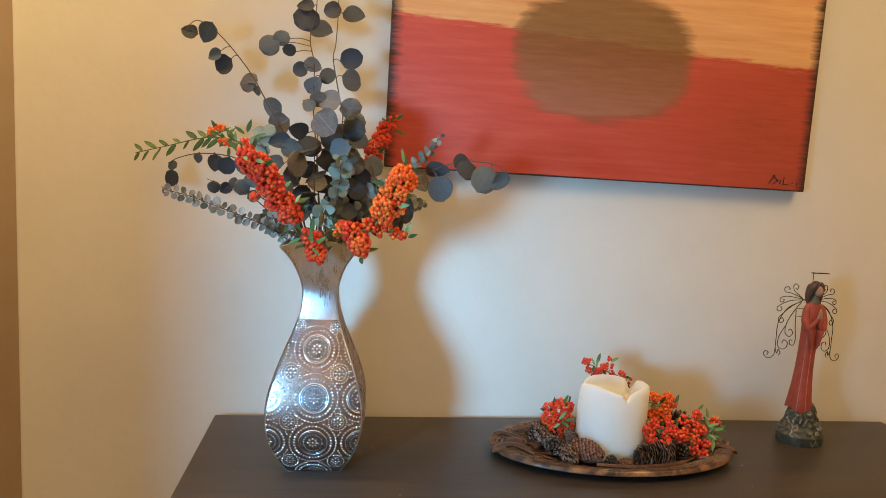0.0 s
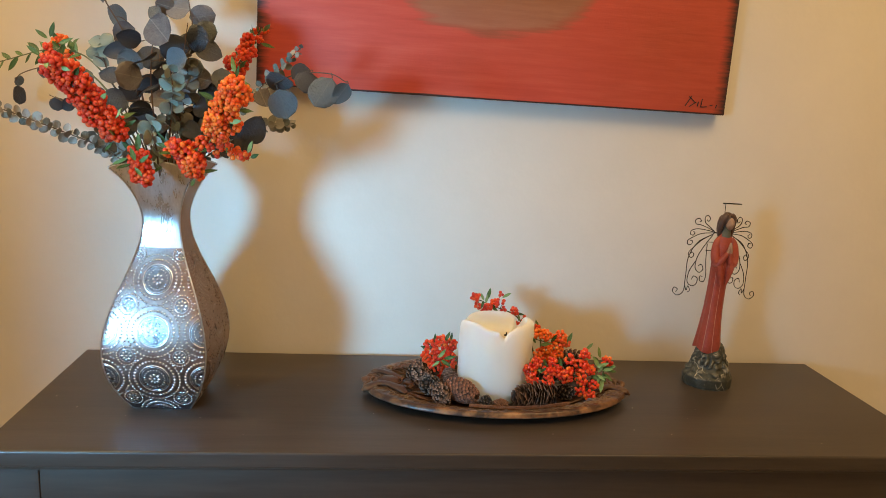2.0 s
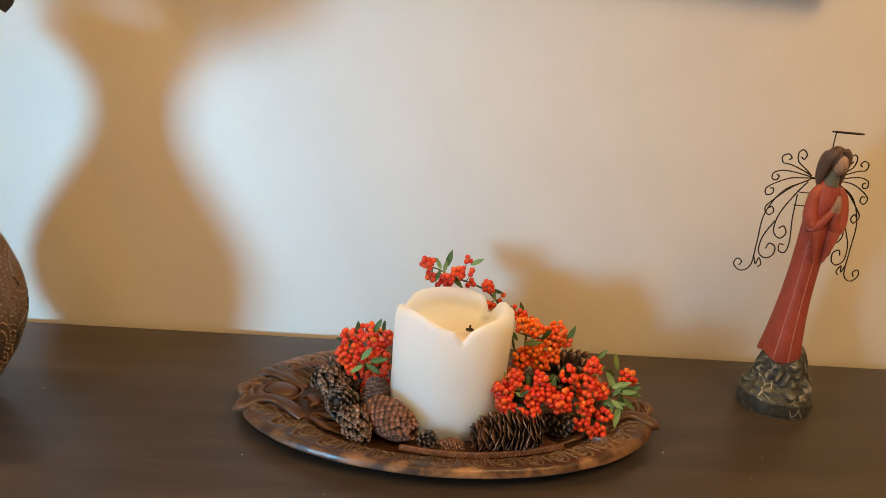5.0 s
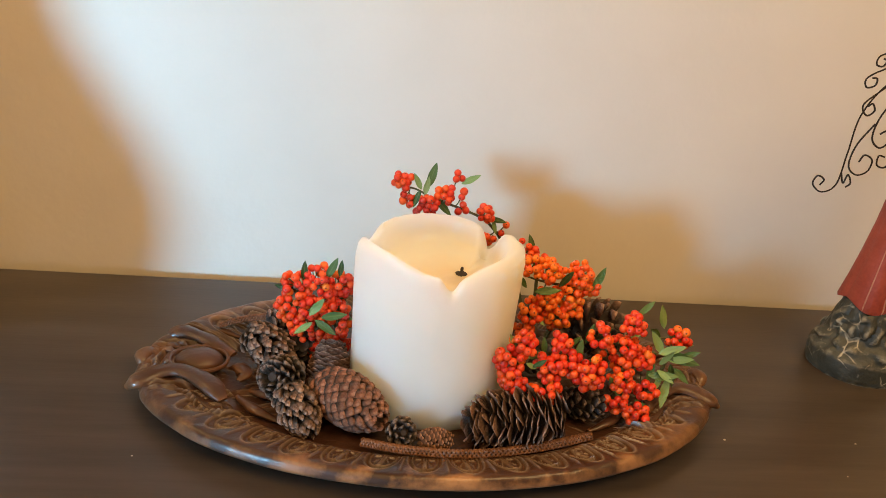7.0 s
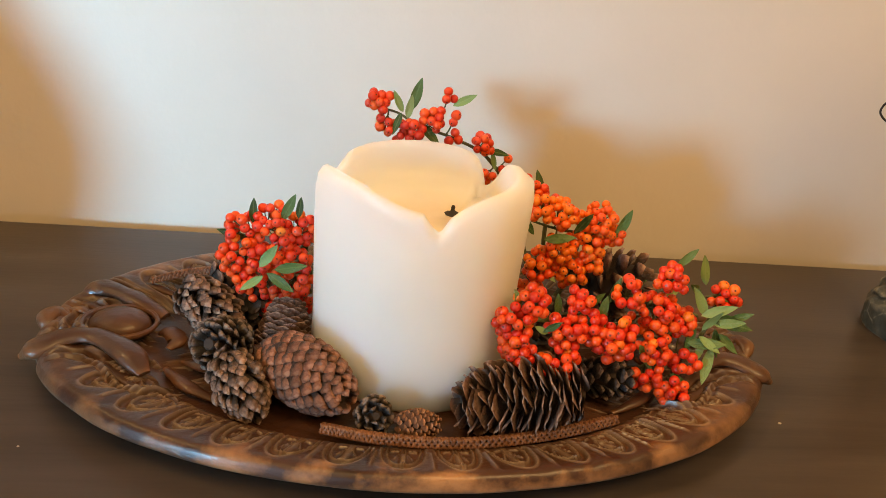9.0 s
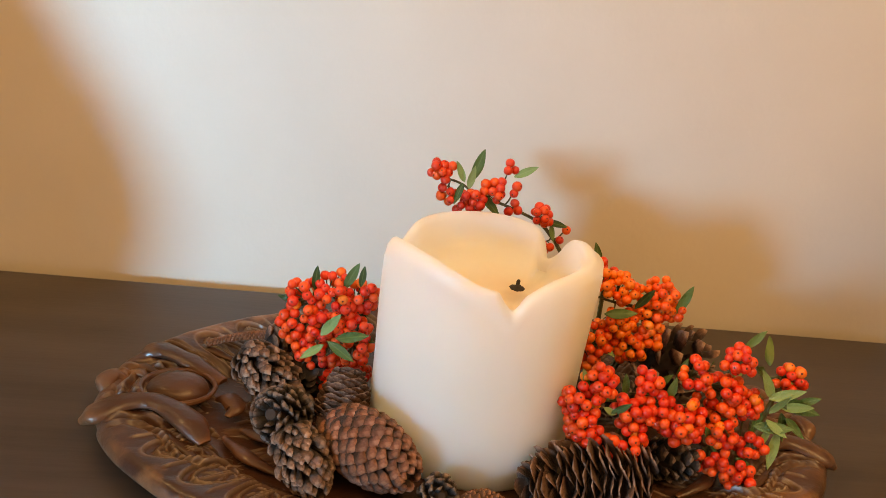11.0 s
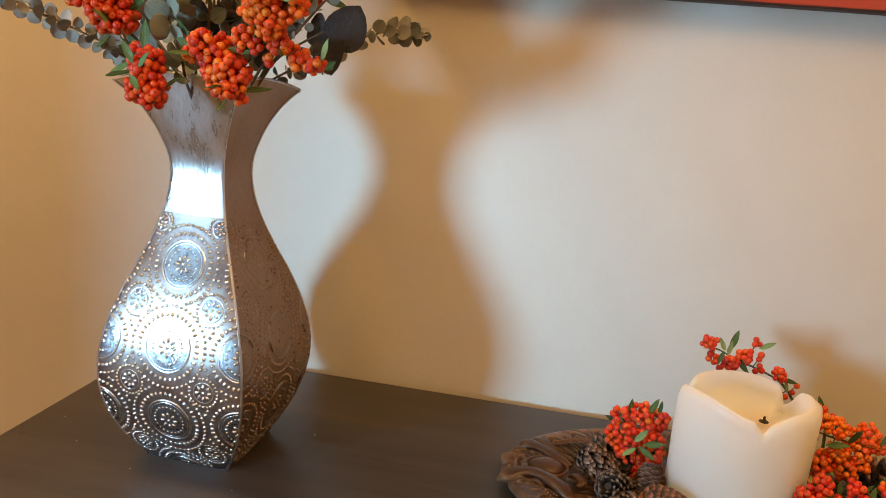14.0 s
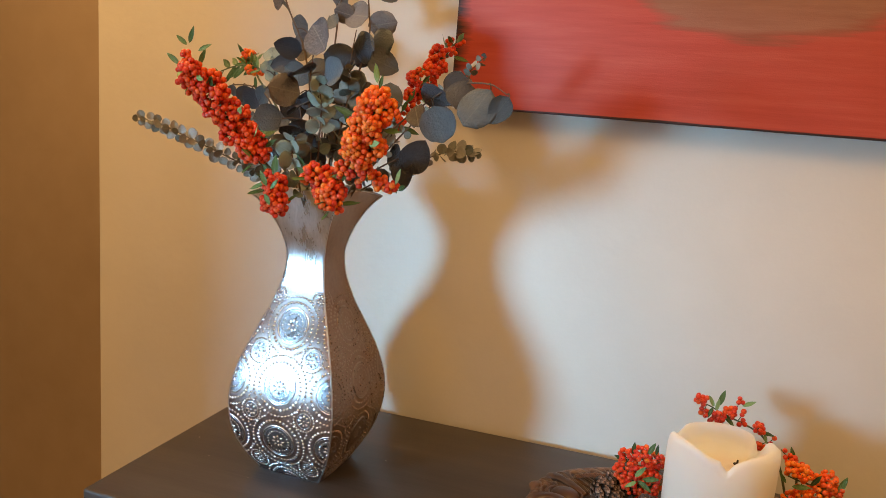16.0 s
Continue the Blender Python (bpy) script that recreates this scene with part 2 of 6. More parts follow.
def cabinet():
    X0, X1, Y0, Y1 = -0.222, 1.046, 0.885, 1.246
    c = thing("console_cabinet", pose(0, 0, 0), "dark espresso wooden console cabinet with overhanging top", "cabinet")
    bm = bmesh.new()
    box(bm, X0, X1, Y0, Y1, T - 0.022, T, 0.0035, 3)
    part("top", bm, ESPRESSO, c, "smooth dark-stained wooden top")
    bm = bmesh.new()
    box(bm, X0 + 0.010, X1 - 0.010, Y0 + 0.010, Y1 - 0.004, T - 0.030, T - 0.022, 0.002)
    part("moulding", bm, ESPRESSO, c)
    x0, x1, y0, y1 = X0 + 0.016, X1 - 0.016, Y0 + 0.016, Y1 - 0.004
    for a, b in ((x0, x0 + 0.05), (x1 - 0.05, x1)):
        for u, v in ((y0, y0 + 0.05), (y1 - 0.04, y1)):
            bm = bmesh.new()
            box(bm, a, b, u, v, 0, T - 0.030, 0.002)
            part("corner_post", bm, ESPRESSO, c)
    bm = bmesh.new()
    box(bm, x0 + 0.05, x1 - 0.05, y0 + 0.002, y0 + 0.022, T - 0.11, T - 0.030, 0.0015)
    part("front_rail", bm, ESPRESSO, c)
    for a, b in ((x0 + 0.003, x0 + 0.02), (x1 - 0.02, x1 - 0.003)):
        bm = bmesh.new()
        box(bm, a, b, y0 + 0.05, y1 - 0.04, 0.08, T - 0.030, 0.001)
        part("side_panel", bm, ESPRESSO, c)
    w = (x1 - x0 - 0.1) / 3
    for k in range(3):
        bm = bmesh.new()
        box(bm, x0 + 0.05 + k * w + 0.002, x0 + 0.05 + (k + 1) * w - 0.002, y0 + 0.004, y0 + 0.022, 0.10, T - 0.114, 0.002)
        part("door", bm, ESPRESSO, c)
    bm = bmesh.new()
    box(bm, x0 + 0.05, x1 - 0.05, y1 - 0.02, y1 - 0.005, 0.08, T - 0.030)
    part("back_panel", bm, ESPRESSO, c)
    bm = bmesh.new()
    box(bm, x0 + 0.05, x1 - 0.05, y0 + 0.022, y1 - 0.02, 0.08, 0.1)
    part("bottom", bm, ESPRESSO, c)
    return c


cabinet()

# ---- painting ----
PX0, PX1, PZ0, PZ1, PY = 0.055, 0.825, 1.297, 1.86, 1.236


def painting_material():
    """Red ground, peach sky and a brown disc, laid on in broad level strokes, with dark ragged sides."""
    m, n, l, p = principled("painted_canvas")
    co = n.new("ShaderNodeTexCoord").outputs["Object"]
    sep = n.new("ShaderNodeSeparateXYZ")
    l.new(co, sep.inputs[0])
    x, z = sep.outputs[0], sep.outputs[2]
    stroke = noise_node(n, l, co, 5, 6, (1.2, 1, 16), 0.6)
    stroke2 = noise_node(n, l, co, 9, 5, (1.5, 1, 14), 0.6)
    blot = noise_node(n, l, co, 5, 3)
    red = ramp(n, l, stroke, [(0.25, (0.47, 0.055, 0.031)), (0.5, (0.54, 0.072, 0.043)), (0.72, (0.59, 0.102, 0.062))])
    deep = ramp(n, l, stroke2, [(0.3, (0.36, 0.048, 0.020)), (0.7, (0.46, 0.074, 0.034))])
    # the right half is browner and darker than the left
    side = mathn(n, l, "ADD", mathn(n, l, "MULTIPLY", mathn(n, l, "SUBTRACT", x, 0.38), 2.2), mathn(n, l, "MULTIPLY", mathn(n, l, "SUBTRACT", blot, 0.5), 1.6), True)
    red = mix(n, l, side, red, deep)
    sky_c = ramp(n, l, stroke, [(0.3, (0.66, 0.31, 0.125)), (0.7, (0.78, 0.45, 0.20))])
    # the skyline falls gently to the right
    ragged = mathn(n, l, "MULTIPLY", mathn(n, l, "SUBTRACT", stroke2, 0.5), 0.035)
    line = mathn(n, l, "ADD", mathn(n, l, "MULTIPLY", x, -0.055), 0.255)
    over = mathn(n, l, "ADD", mathn(n, l, "SUBTRACT", z, line), ragged)
    c = mix(n, l, mathn(n, l, "MULTIPLY", over, 130, True), red, sky_c)
    # disc
    dx = mathn(n, l, "DIVIDE", mathn(n, l, "SUBTRACT", x, 0.372), 0.166)
    dz = mathn(n, l, "DIVIDE", mathn(n, l, "SUBTRACT", z, 0.212), 0.113)
    rr = mathn(n, l, "ADD", mathn(n, l, "POWER", mathn(n, l, "ABSOLUTE", dx), 2.6), mathn(n, l, "POWER", mathn(n, l, "ABSOLUTE", dz), 2.6))
    rr = mathn(n, l, "ADD", rr, mathn(n, l, "MULTIPLY", mathn(n, l, "SUBTRACT", stroke, 0.5), 0.9))
    disc = ramp(n, l, stroke2, [(0.3, (0.155, 0.068, 0.018)), (0.7, (0.235, 0.108, 0.030))])
    pale = ramp(n, l, stroke2, [(0.3, (0.30, 0.125, 0.07)), (0.7, (0.36, 0.16, 0.095))])
    low = mathn(n, l, "MULTIPLY", mathn(n, l, "SUBTRACT", 0.225, z), 9, True)
    disc = mix(n, l, low, disc, pale)
    edge = mathn(n, l, "MULTIPLY", mathn(n, l, "SUBTRACT", 1.02, rr), 3.2, True)
    soft = mathn(n, l, "MULTIPLY", edge, 0.88)
    c = mix(n, l, soft, c, disc)
    ringf = mathn(n, l, "SUBTRACT", 1.0, mathn(n, l, "MULTIPLY", mathn(n, l, "ABSOLUTE", mathn(n, l, "SUBTRACT", rr, 0.86)), 6), True)
    ringf = mathn(n, l, "MULTIPLY", ringf, mathn(n, l, "MULTIPLY", mathn(n, l, "SUBTRACT", blot, 0.35), 2.4, True))
    c = mix(n, l, mathn(n, l, "MULTIPLY", ringf, 0.6), c, (0.15, 0.055, 0.020))
    # dark ragged strokes at both sides and a thin dark lower edge
    near = mathn(n, l, "MINIMUM", x, mathn(n, l, "SUBTRACT", PX1 - PX0, x))
    near = mathn(n, l, "ADD", near, mathn(n, l, "MULTIPLY", mathn(n, l, "SUBTRACT", noise_node(n, l, co, 22, 5, (0.30, 1, 3.4), 0.7), 0.5), 0.050))
    c = mix(n, l, mathn(n, l, "MULTIPLY", mathn(n, l, "SUBTRACT", 0.020, near), 55, True), c, (0.040, 0.016, 0.013))
    c = mix(n, l, mathn(n, l, "MULTIPLY", mathn(n, l, "SUBTRACT", mathn(n, l, "ADD", mathn(n, l, "MULTIPLY", stroke, 0.004), 0.0012), z), 900, True), c, (0.03, 0.012, 0.011))
    l.new(c, p.inputs["Base Color"])
    p.inputs["Roughness"].default_value = 0.55
    weave = noise_node(n, l, co, 700, 2)
    h = mathn(n, l, "ADD", mathn(n, l, "MULTIPLY", stroke2, 0.8), mathn(n, l, "MULTIPLY", weave, 0.3))
    bp = n.new("ShaderNodeBump")
    bp.inputs["Strength"].default_value, bp.inputs["Distance"].default_value = 0.3, 0.002
    l.new(h, bp.inputs["Height"])
    l.new(bp.outputs[0], p.inputs["Normal"])
    return m


PAINT = painting_material()
CANVAS_SIDE = surface("dark_canvas_edge", (0.02, 0.008, 0.006), (0.07, 0.02, 0.014), 20, (0.5, 0.7), bump=0.2, grain=300)
INK = surface("thin_black_paint", (0.012, 0.01, 0.01), (0.03, 0.02, 0.02), 100, (0.4, 0.6), bump=0)


def painting():
    o = thing("painting", pose(PX0, PY, PZ0, 0, 0.6, 0), "unframed canvas painting of a brown disc over red ground", "painting")
    w, h = PX1 - PX0, PZ1 - PZ0
    bm = bmesh.new()
    box(bm, 0, w, 0, 0.003, 0, h, 0.001, 2)
    part("canvas", bm, PAINT, o, "red and peach painted canvas face")
    for a in ((0, w, 0.003, 0.021, 0, 0.018), (0, w, 0.003, 0.021, h - 0.018, h), (0, 0.018, 0.003, 0.021, 0.018, h - 0.018), (w - 0.018, w, 0.003, 0.021, 0.018, h - 0.018)):
        bm = bmesh.new()
        box(bm, *a, 0.0015, 2)
        part("stretcher_bar", bm, CANVAS_SIDE, o, "dark painted canvas edge")
    # the unreadable signature: plain strokes
    for x, z, s, r in ((0.705, 0.020, 0.020, 60), (0.711, 0.023, 0.014, -40), (0.713, 0.015, 0.014, 35), (0.722, 0.016, 0.008, 80), (0.728, 0.018, 0.014, 85), (0.733, 0.012, 0.010, 5), (0.745, 0.015, 0.005, 10), (0.754, 0.014, 0.006, 75)):
        bm = bmesh.new()
        box(bm, -s / 2, s / 2, -0.0008, 0.0002, -0.0007, 0.0007)
        ob = part("signature_stroke", bm, INK, o)
        ob.matrix_basis = pose(x, -0.0004, z, 0, -r, 0)
    return o


painting()

# ---- vase ----
VASE = [(0, 0.0395), (0.006, 0.0425), (0.020, 0.0510), (0.045, 0.0620), (0.075, 0.0685), (0.105, 0.0682), (0.135, 0.0620), (0.165, 0.0520), (0.200, 0.0380), (0.230, 0.0285), (0.252, 0.0250), (0.270, 0.0252), (0.292, 0.0310), (0.312, 0.0400), (0.326, 0.0495), (0.333, 0.0560)]


def vase_point(h, s, side, out=0.0):
    """A point of the vase's face: height, -1..1 across, which face; out: metres proud of it."""
    w = curve1(VASE, h)
    k = max(0.0, (h - 0.29) / 0.043)
    bow = 0.035 * (1 - s * s) * (1 - min(k, 1)) - 0.20 * (1 - s * s) * k ** 1.5
    e = 1 - 0.018 * abs(s) ** 12
    x, y = s * w * e, -w * (e + bow) - out
    z = h + 0.009 * (1 - s * s) * k
    return Matrix.Rotation(side * math.pi / 2, 3, "Z") @ Vector((x, y, z))


def vase():
    v = thing("vase", pose(-0.0365, 1.053, T, 0, 0, -2), "square pewter metal vase with embossed dotted medallions", "vase")
    bm = bmesh.new()
    hs = [0.333 * (i / 56) for i in range(57)]
    ss = [-1, -0.985, -0.95] + [-0.9 + 0.15 * i for i in range(13)] + [0.95, 0.985]
    rows = [[vase_point(h, s, side) for side in range(4) for s in ss] for h in hs]
    inner = [[p * 0.985 + Vector((0, 0, p.z * 0.015 - 0.0)) for p in row] for row in rows[:28:-2]]
    inner = [[Vector((p.x - 0.0016 * (1 if p.x > 0 else -1), p.y - 0.0016 * (1 if p.y > 0 else -1), p.z)) for p in row] for row in inner]
    vs = grid(bm, rows + inner, closed_v=True)
    bm.faces.new(vs[0][::-1])
    bm.faces.new(vs[-1])
    # side faces take the metal with the warm reflection in its colour
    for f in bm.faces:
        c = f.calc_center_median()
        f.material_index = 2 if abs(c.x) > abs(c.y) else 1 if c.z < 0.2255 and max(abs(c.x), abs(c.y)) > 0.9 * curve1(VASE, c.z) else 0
    body = part("body", bm, [SILVER, PATINA, REFLECT_BROWN], v, "hammered, slightly coppery pewter body with warm reflections painted on its sides", 50)
    bm = bmesh.new()
    box(bm, -0.0402, 0.0402, -0.0402, 0.0402, 0.0, 0.0022, 0.0006, 2)
    part("foot_plate", bm, PATINA, v, "thin flat metal foot")
    # a rolled wire along the lip and a raised seam on each corner
    bm = bmesh.new()
    lip = [vase_point(0.333, s, side, 0.0) for side in range(4) for s in ss]
    rows = []
    n = len(lip)
    for i in range(n):
        d = (lip[(i + 1) % n] - lip[i - 1]).normalized()
        a = d.cross(Vector((0, 0, 1))).normalized()
        rows.append([lip[i] + 0.0012 * (a * math.cos(k * math.tau / 6) + Vector((0, 0, 1)) * math.sin(k * math.tau / 6)) for k in range(6)])
    grid(bm, rows, closed_u=True, closed_v=True)
    part("lip", bm, SILVER, v, "thin rolled metal lip")
    for side in range(4):
        bm = bmesh.new()
        tube(bm, [vase_point(0.333 * i / 40, 1.0, side) for i in range(41)], 0.0011, 6)
        part("seam", bm, SILVER, body)
    dot = bmesh.new()
    bmesh.ops.create_icosphere(dot, subdivisions=1, radius=1)
    dv = [x.co.copy() for x in dot.verts]
    df = [[x.index for x in f.verts] for f in dot.faces]
    dot.free()

    def surf(side, h0, s0, dx, dz):
        h = min(max(h0 + dz, 0.002), 0.225)
        w = curve1(VASE, h)
        x = s0 + dx
        if abs(x) > w * 0.985 or h0 + dz < 0.002 or h0 + dz > 0.225:
            return None
        return vase_point(h, x / w, side)

    taken = [[] for _ in range(4)]

    def medallion(side, h0, x0, r):
        verts, faces = [], []

        def bead(a, rho, size, long=1.0):
            p = surf(side, h0, x0, rho * r * math.sin(a), rho * r * math.cos(a))
            q = surf(side, h0, x0, rho * 1.05 * r * math.sin(a) + 1e-5, rho * 1.05 * r * math.cos(a) + 1e-5)
            if p is None or q is None:
                return
            if any((p - g).length < size * 2.3 for g in taken[side]):
                return
            taken[side].append(p)
            rad = (q - p).normalized() if (q - p).length > 1e-7 else Vector((0, 0, 1))
            nrm = Matrix.Rotation(side * math.pi / 2, 3, "Z") @ Vector((0, -1, 0))
            t = nrm.cross(rad).normalized()
            k = len(verts)
            verts.extend(p + size * fat * (rad * d.x * long + t * d.y + nrm * d.z * high) for d in dv)
            faces.extend([i + k for i in f] for f in df)

        def ring(rho, thick, n=40):
            rows = []
            for i in range(n):
                a = i * math.tau / n
                p = surf(side, h0, x0, rho * r * math.sin(a), rho * r * math.cos(a))
                rows.append(p)
            nrm = Matrix.Rotation(side * math.pi / 2, 3, "Z") @ Vector((0, -1, 0))
            for i in range(n):
                p, q = rows[i], rows[(i + 1) % n]
                if p is None or q is None:
                    continue
                a = i * math.tau / n
                k = len(verts)
                for pt in (p, q):
                    c = surf(side, h0, x0, 0, 0) or vase_point(h0, 0.97 * (1 if x0 > 0 else -1), side)
                    rd = (pt - c).normalized()
                    verts.extend([pt - rd * thick, pt + nrm * thick * 1.3, pt + rd * thick])
                faces.extend([[k, k + 3, k + 4, k + 1], [k + 1, k + 4, k + 5, k + 2]])

        big = r > 0.015
        fat, high = (1.1, 0.9) if side % 2 else (1.45, 1.0)
        # the flat plate under the beads
        nrm = Matrix.Rotation(side * math.pi / 2, 3, "Z") @ Vector((0, -1, 0))
        rim = 0.58 if big else 0.62
        for i in range(28):
            a0, a1 = i * math.tau / 28, (i + 1) * math.tau / 28
            for j in range(3):
                quad = [surf(side, h0, x0, rim * r * f * math.sin(a), rim * r * f * math.cos(a)) for f, a in ((j / 3, a0), ((j + 1) / 3, a0), ((j + 1) / 3, a1), (j / 3, a1))]
                if None in quad:
                    continue
                k = len(verts)
                verts.extend(p + nrm * 0.0003 for p in (quad if j else quad[:3]))
                faces.append(list(range(k, len(verts))))
        plates = len(faces)
        bead(0, 0.0001, 0.0014 if big else 0.0012)
        if big:
            for i in range(8):
                bead(i * math.tau / 8, 0.18, 0.0012, 1.7)
            for i in range(22):
                bead(i * math.tau / 22, 0.40, 0.0009)
            ring(0.60, 0.0010, 48)
            ring(0.53, 0.0005, 48)
            for i in range(36):
                bead(i * math.tau / 36, 0.79, 0.0012, 1.45)
            for i in range(46):
                bead((i + 0.5) * math.tau / 46, 1.0, 0.0013)
        else:
            for i in range(8):
                bead(i * math.tau / 8, 0.40, 0.0012, 1.6)
            ring(0.66, 0.0004, 28)
            for i in range(24):
                bead(i * math.tau / 24, 0.94, 0.0011)
        me = bpy.data.meshes.new("medallion")
        me.from_pydata(verts, [], faces)
        me.materials.append(REFLECT_BROWN_BEAD if side % 2 else BEAD)
        me.materials.append(REFLECT_BROWN if side % 2 else PLATE)
        for i in range(plates):
            me.polygons[i].material_index = 1
        me.shade_smooth()
        ob = new("medallion", me)
        ob.parent = body
        return ob

    for side in range(4):
        medallion(side, 0.120, 0.0, 0.0338)
        medallion(side, 0.186, 0.0, 0.0315)
        medallion(side, 0.054, 0.0, 0.0332)
        for x in (-0.0345, 0.0345):
            medallion(side, 0.154, x, 0.0140)
            medallion(side, 0.087, x, 0.0135)
            medallion(side, 0.021, x * 0.95, 0.0125)
            medallion(side, 0.217, x * 0.80, 0.0105)
        for x in (-0.066, 0.066):
            medallion(side, 0.120, x, 0.0325)
            medallion(side, 0.054, x, 0.0325)
            medallion(side, 0.186, x, 0.0325)
        medallion(side, -0.008, 0.0, 0.0280)
    return v


vase()

# ---- candle ----
CX, CY, CR = 0.4370, 1.083, 0.0560


def bell1(x):
    return math.exp(-x * x)


def candle():
    c = thing("candle", pose(CX, CY, T + 0.0065), "thick ivory pillar candle with melted uneven rim", "candle")
    bm = bmesh.new()
    n = 288

    def rim(a):
        """Height of the rim round the candle; a runs from the room side towards the right."""
        d = math.degrees(a) % 360
        return curve1([(0, 0.1030), (2.5, 0.1014), (5, 0.1030), (8, 0.1078), (11, 0.1104), (17, 0.1138), (25, 0.1166), (42, 0.1182), (60, 0.1184), (85, 0.1167), (104, 0.1142), (114, 0.1100), (121, 0.1010), (126, 0.0962), (130, 0.0958), (133, 0.1040), (138, 0.1098), (150, 0.1122), (178, 0.1130), (214, 0.1126), (236, 0.1110), (245, 0.1072), (252, 0.1046), (258, 0.1052), (266, 0.1100), (280, 0.1142), (290, 0.1165), (301, 0.1178), (319, 0.1176), (334, 0.1143), (344, 0.1114), (350, 0.1104), (354.5, 0.1096), (357, 0.1062), (360, 0.1030)], d)

    def thick(a):
        d = math.degrees(a) % 360
        return 1 - 0.13 * bell1((d - 82) / 34) - 0.03 * bell1((d - 285) / 30)

    def ring(k, f):
        row = []
        for i in range(n):
            a = i * math.tau / n
            wob = 1 + 0.008 * math.sin(2 * a + 0.6) + 0.005 * math.sin(3 * a)
            r, z = f(a)
            r *= wob
            row.append(Vector((r * math.sin(a), -r * math.cos(a), z)))
        return row

    def lean(a, u):
        """The back of the rim has sunk towards the middle."""
        d = math.degrees(a) % 360
        k = 1 / (1 + math.exp(-(d - 124) / 3.5)) * 1 / (1 + math.exp((d - 258) / 6))
        return 1 - 0.115 * k * min(max((u - 0.62) / 0.38, 0), 1) ** 1.6

    rows = [ring(0, lambda a: (CR * 0.975, 0.0)), ring(0, lambda a: (CR * 0.995, 0.0025))]
    rows += [ring(0, lambda a, u=u: (CR * lean(a, u) * (1.0 + 0.010 * math.sin(u * 5 + 2 * a)), 0.0025 + (rim(a) - 0.0115) * u)) for u in (0.15, 0.3, 0.45, 0.6, 0.7, 0.8, 0.88, 0.94, 0.98)]
    rows += [ring(0, lambda a, r=r, dz=dz: (CR * lean(a, 1) * (thick(a) if r < 0.94 else (1 + thick(a)) / 2 if r < 0.98 else 1) * r, rim(a) - dz)) for r, dz in ((0.998, 0.0074), (0.991, 0.0044), (0.978, 0.0020), (0.960, 0.0006), (0.937, 0.0), (0.908, 0.0010), (0.880, 0.0040), (0.858, 0.0090))]
    pool = 0.0878
    wx, wy = 0.0150, -0.004
    base = rows[-1]

    def hollow(f, g):
        """A ring of the hollow, f of the way from the rim to the wick, g of the depth left."""
        return [Vector((q.x + (wx - q.x) * f, q.y + (wy - q.y) * f, pool + (max(q.z, pool + 0.0012) - pool) * g)) for q in base]

    rows += [hollow(f, g) for f, g in ((0.02, 0.80), (0.05, 0.60), (0.10, 0.42), (0.18, 0.28), (0.30, 0.16), (0.45, 0.08), (0.62, 0.03), (0.78, 0.01), (0.90, 0.0), (0.98, -0.01))]
    vs = grid(bm, rows, closed_v=True)
    bm.faces.new(vs[0][::-1])
    bm.faces.new(vs[-1])
    wax = part("wax", bm, CANDLE, c, "ivory wax with a sunken pool", 60)
    bm = bmesh.new()
    tube(bm, spline([(0.0160, 0.002, pool - 0.002), (0.0162, 0.002, pool + 0.0008), (0.0160, 0.0024, pool + 0.0026), (0.0163, 0.0024, pool + 0.0046)], 10), [0.0044, 0.0048, 0.0046, 0.0030, 0.0016, 0.0011, 0.0010, 0.0011, 0.0010, 0.0007], 8)
    part("wick", bm, WICK, wax, "short charred wick")
    return c


candle()

# ---- carved tray ----


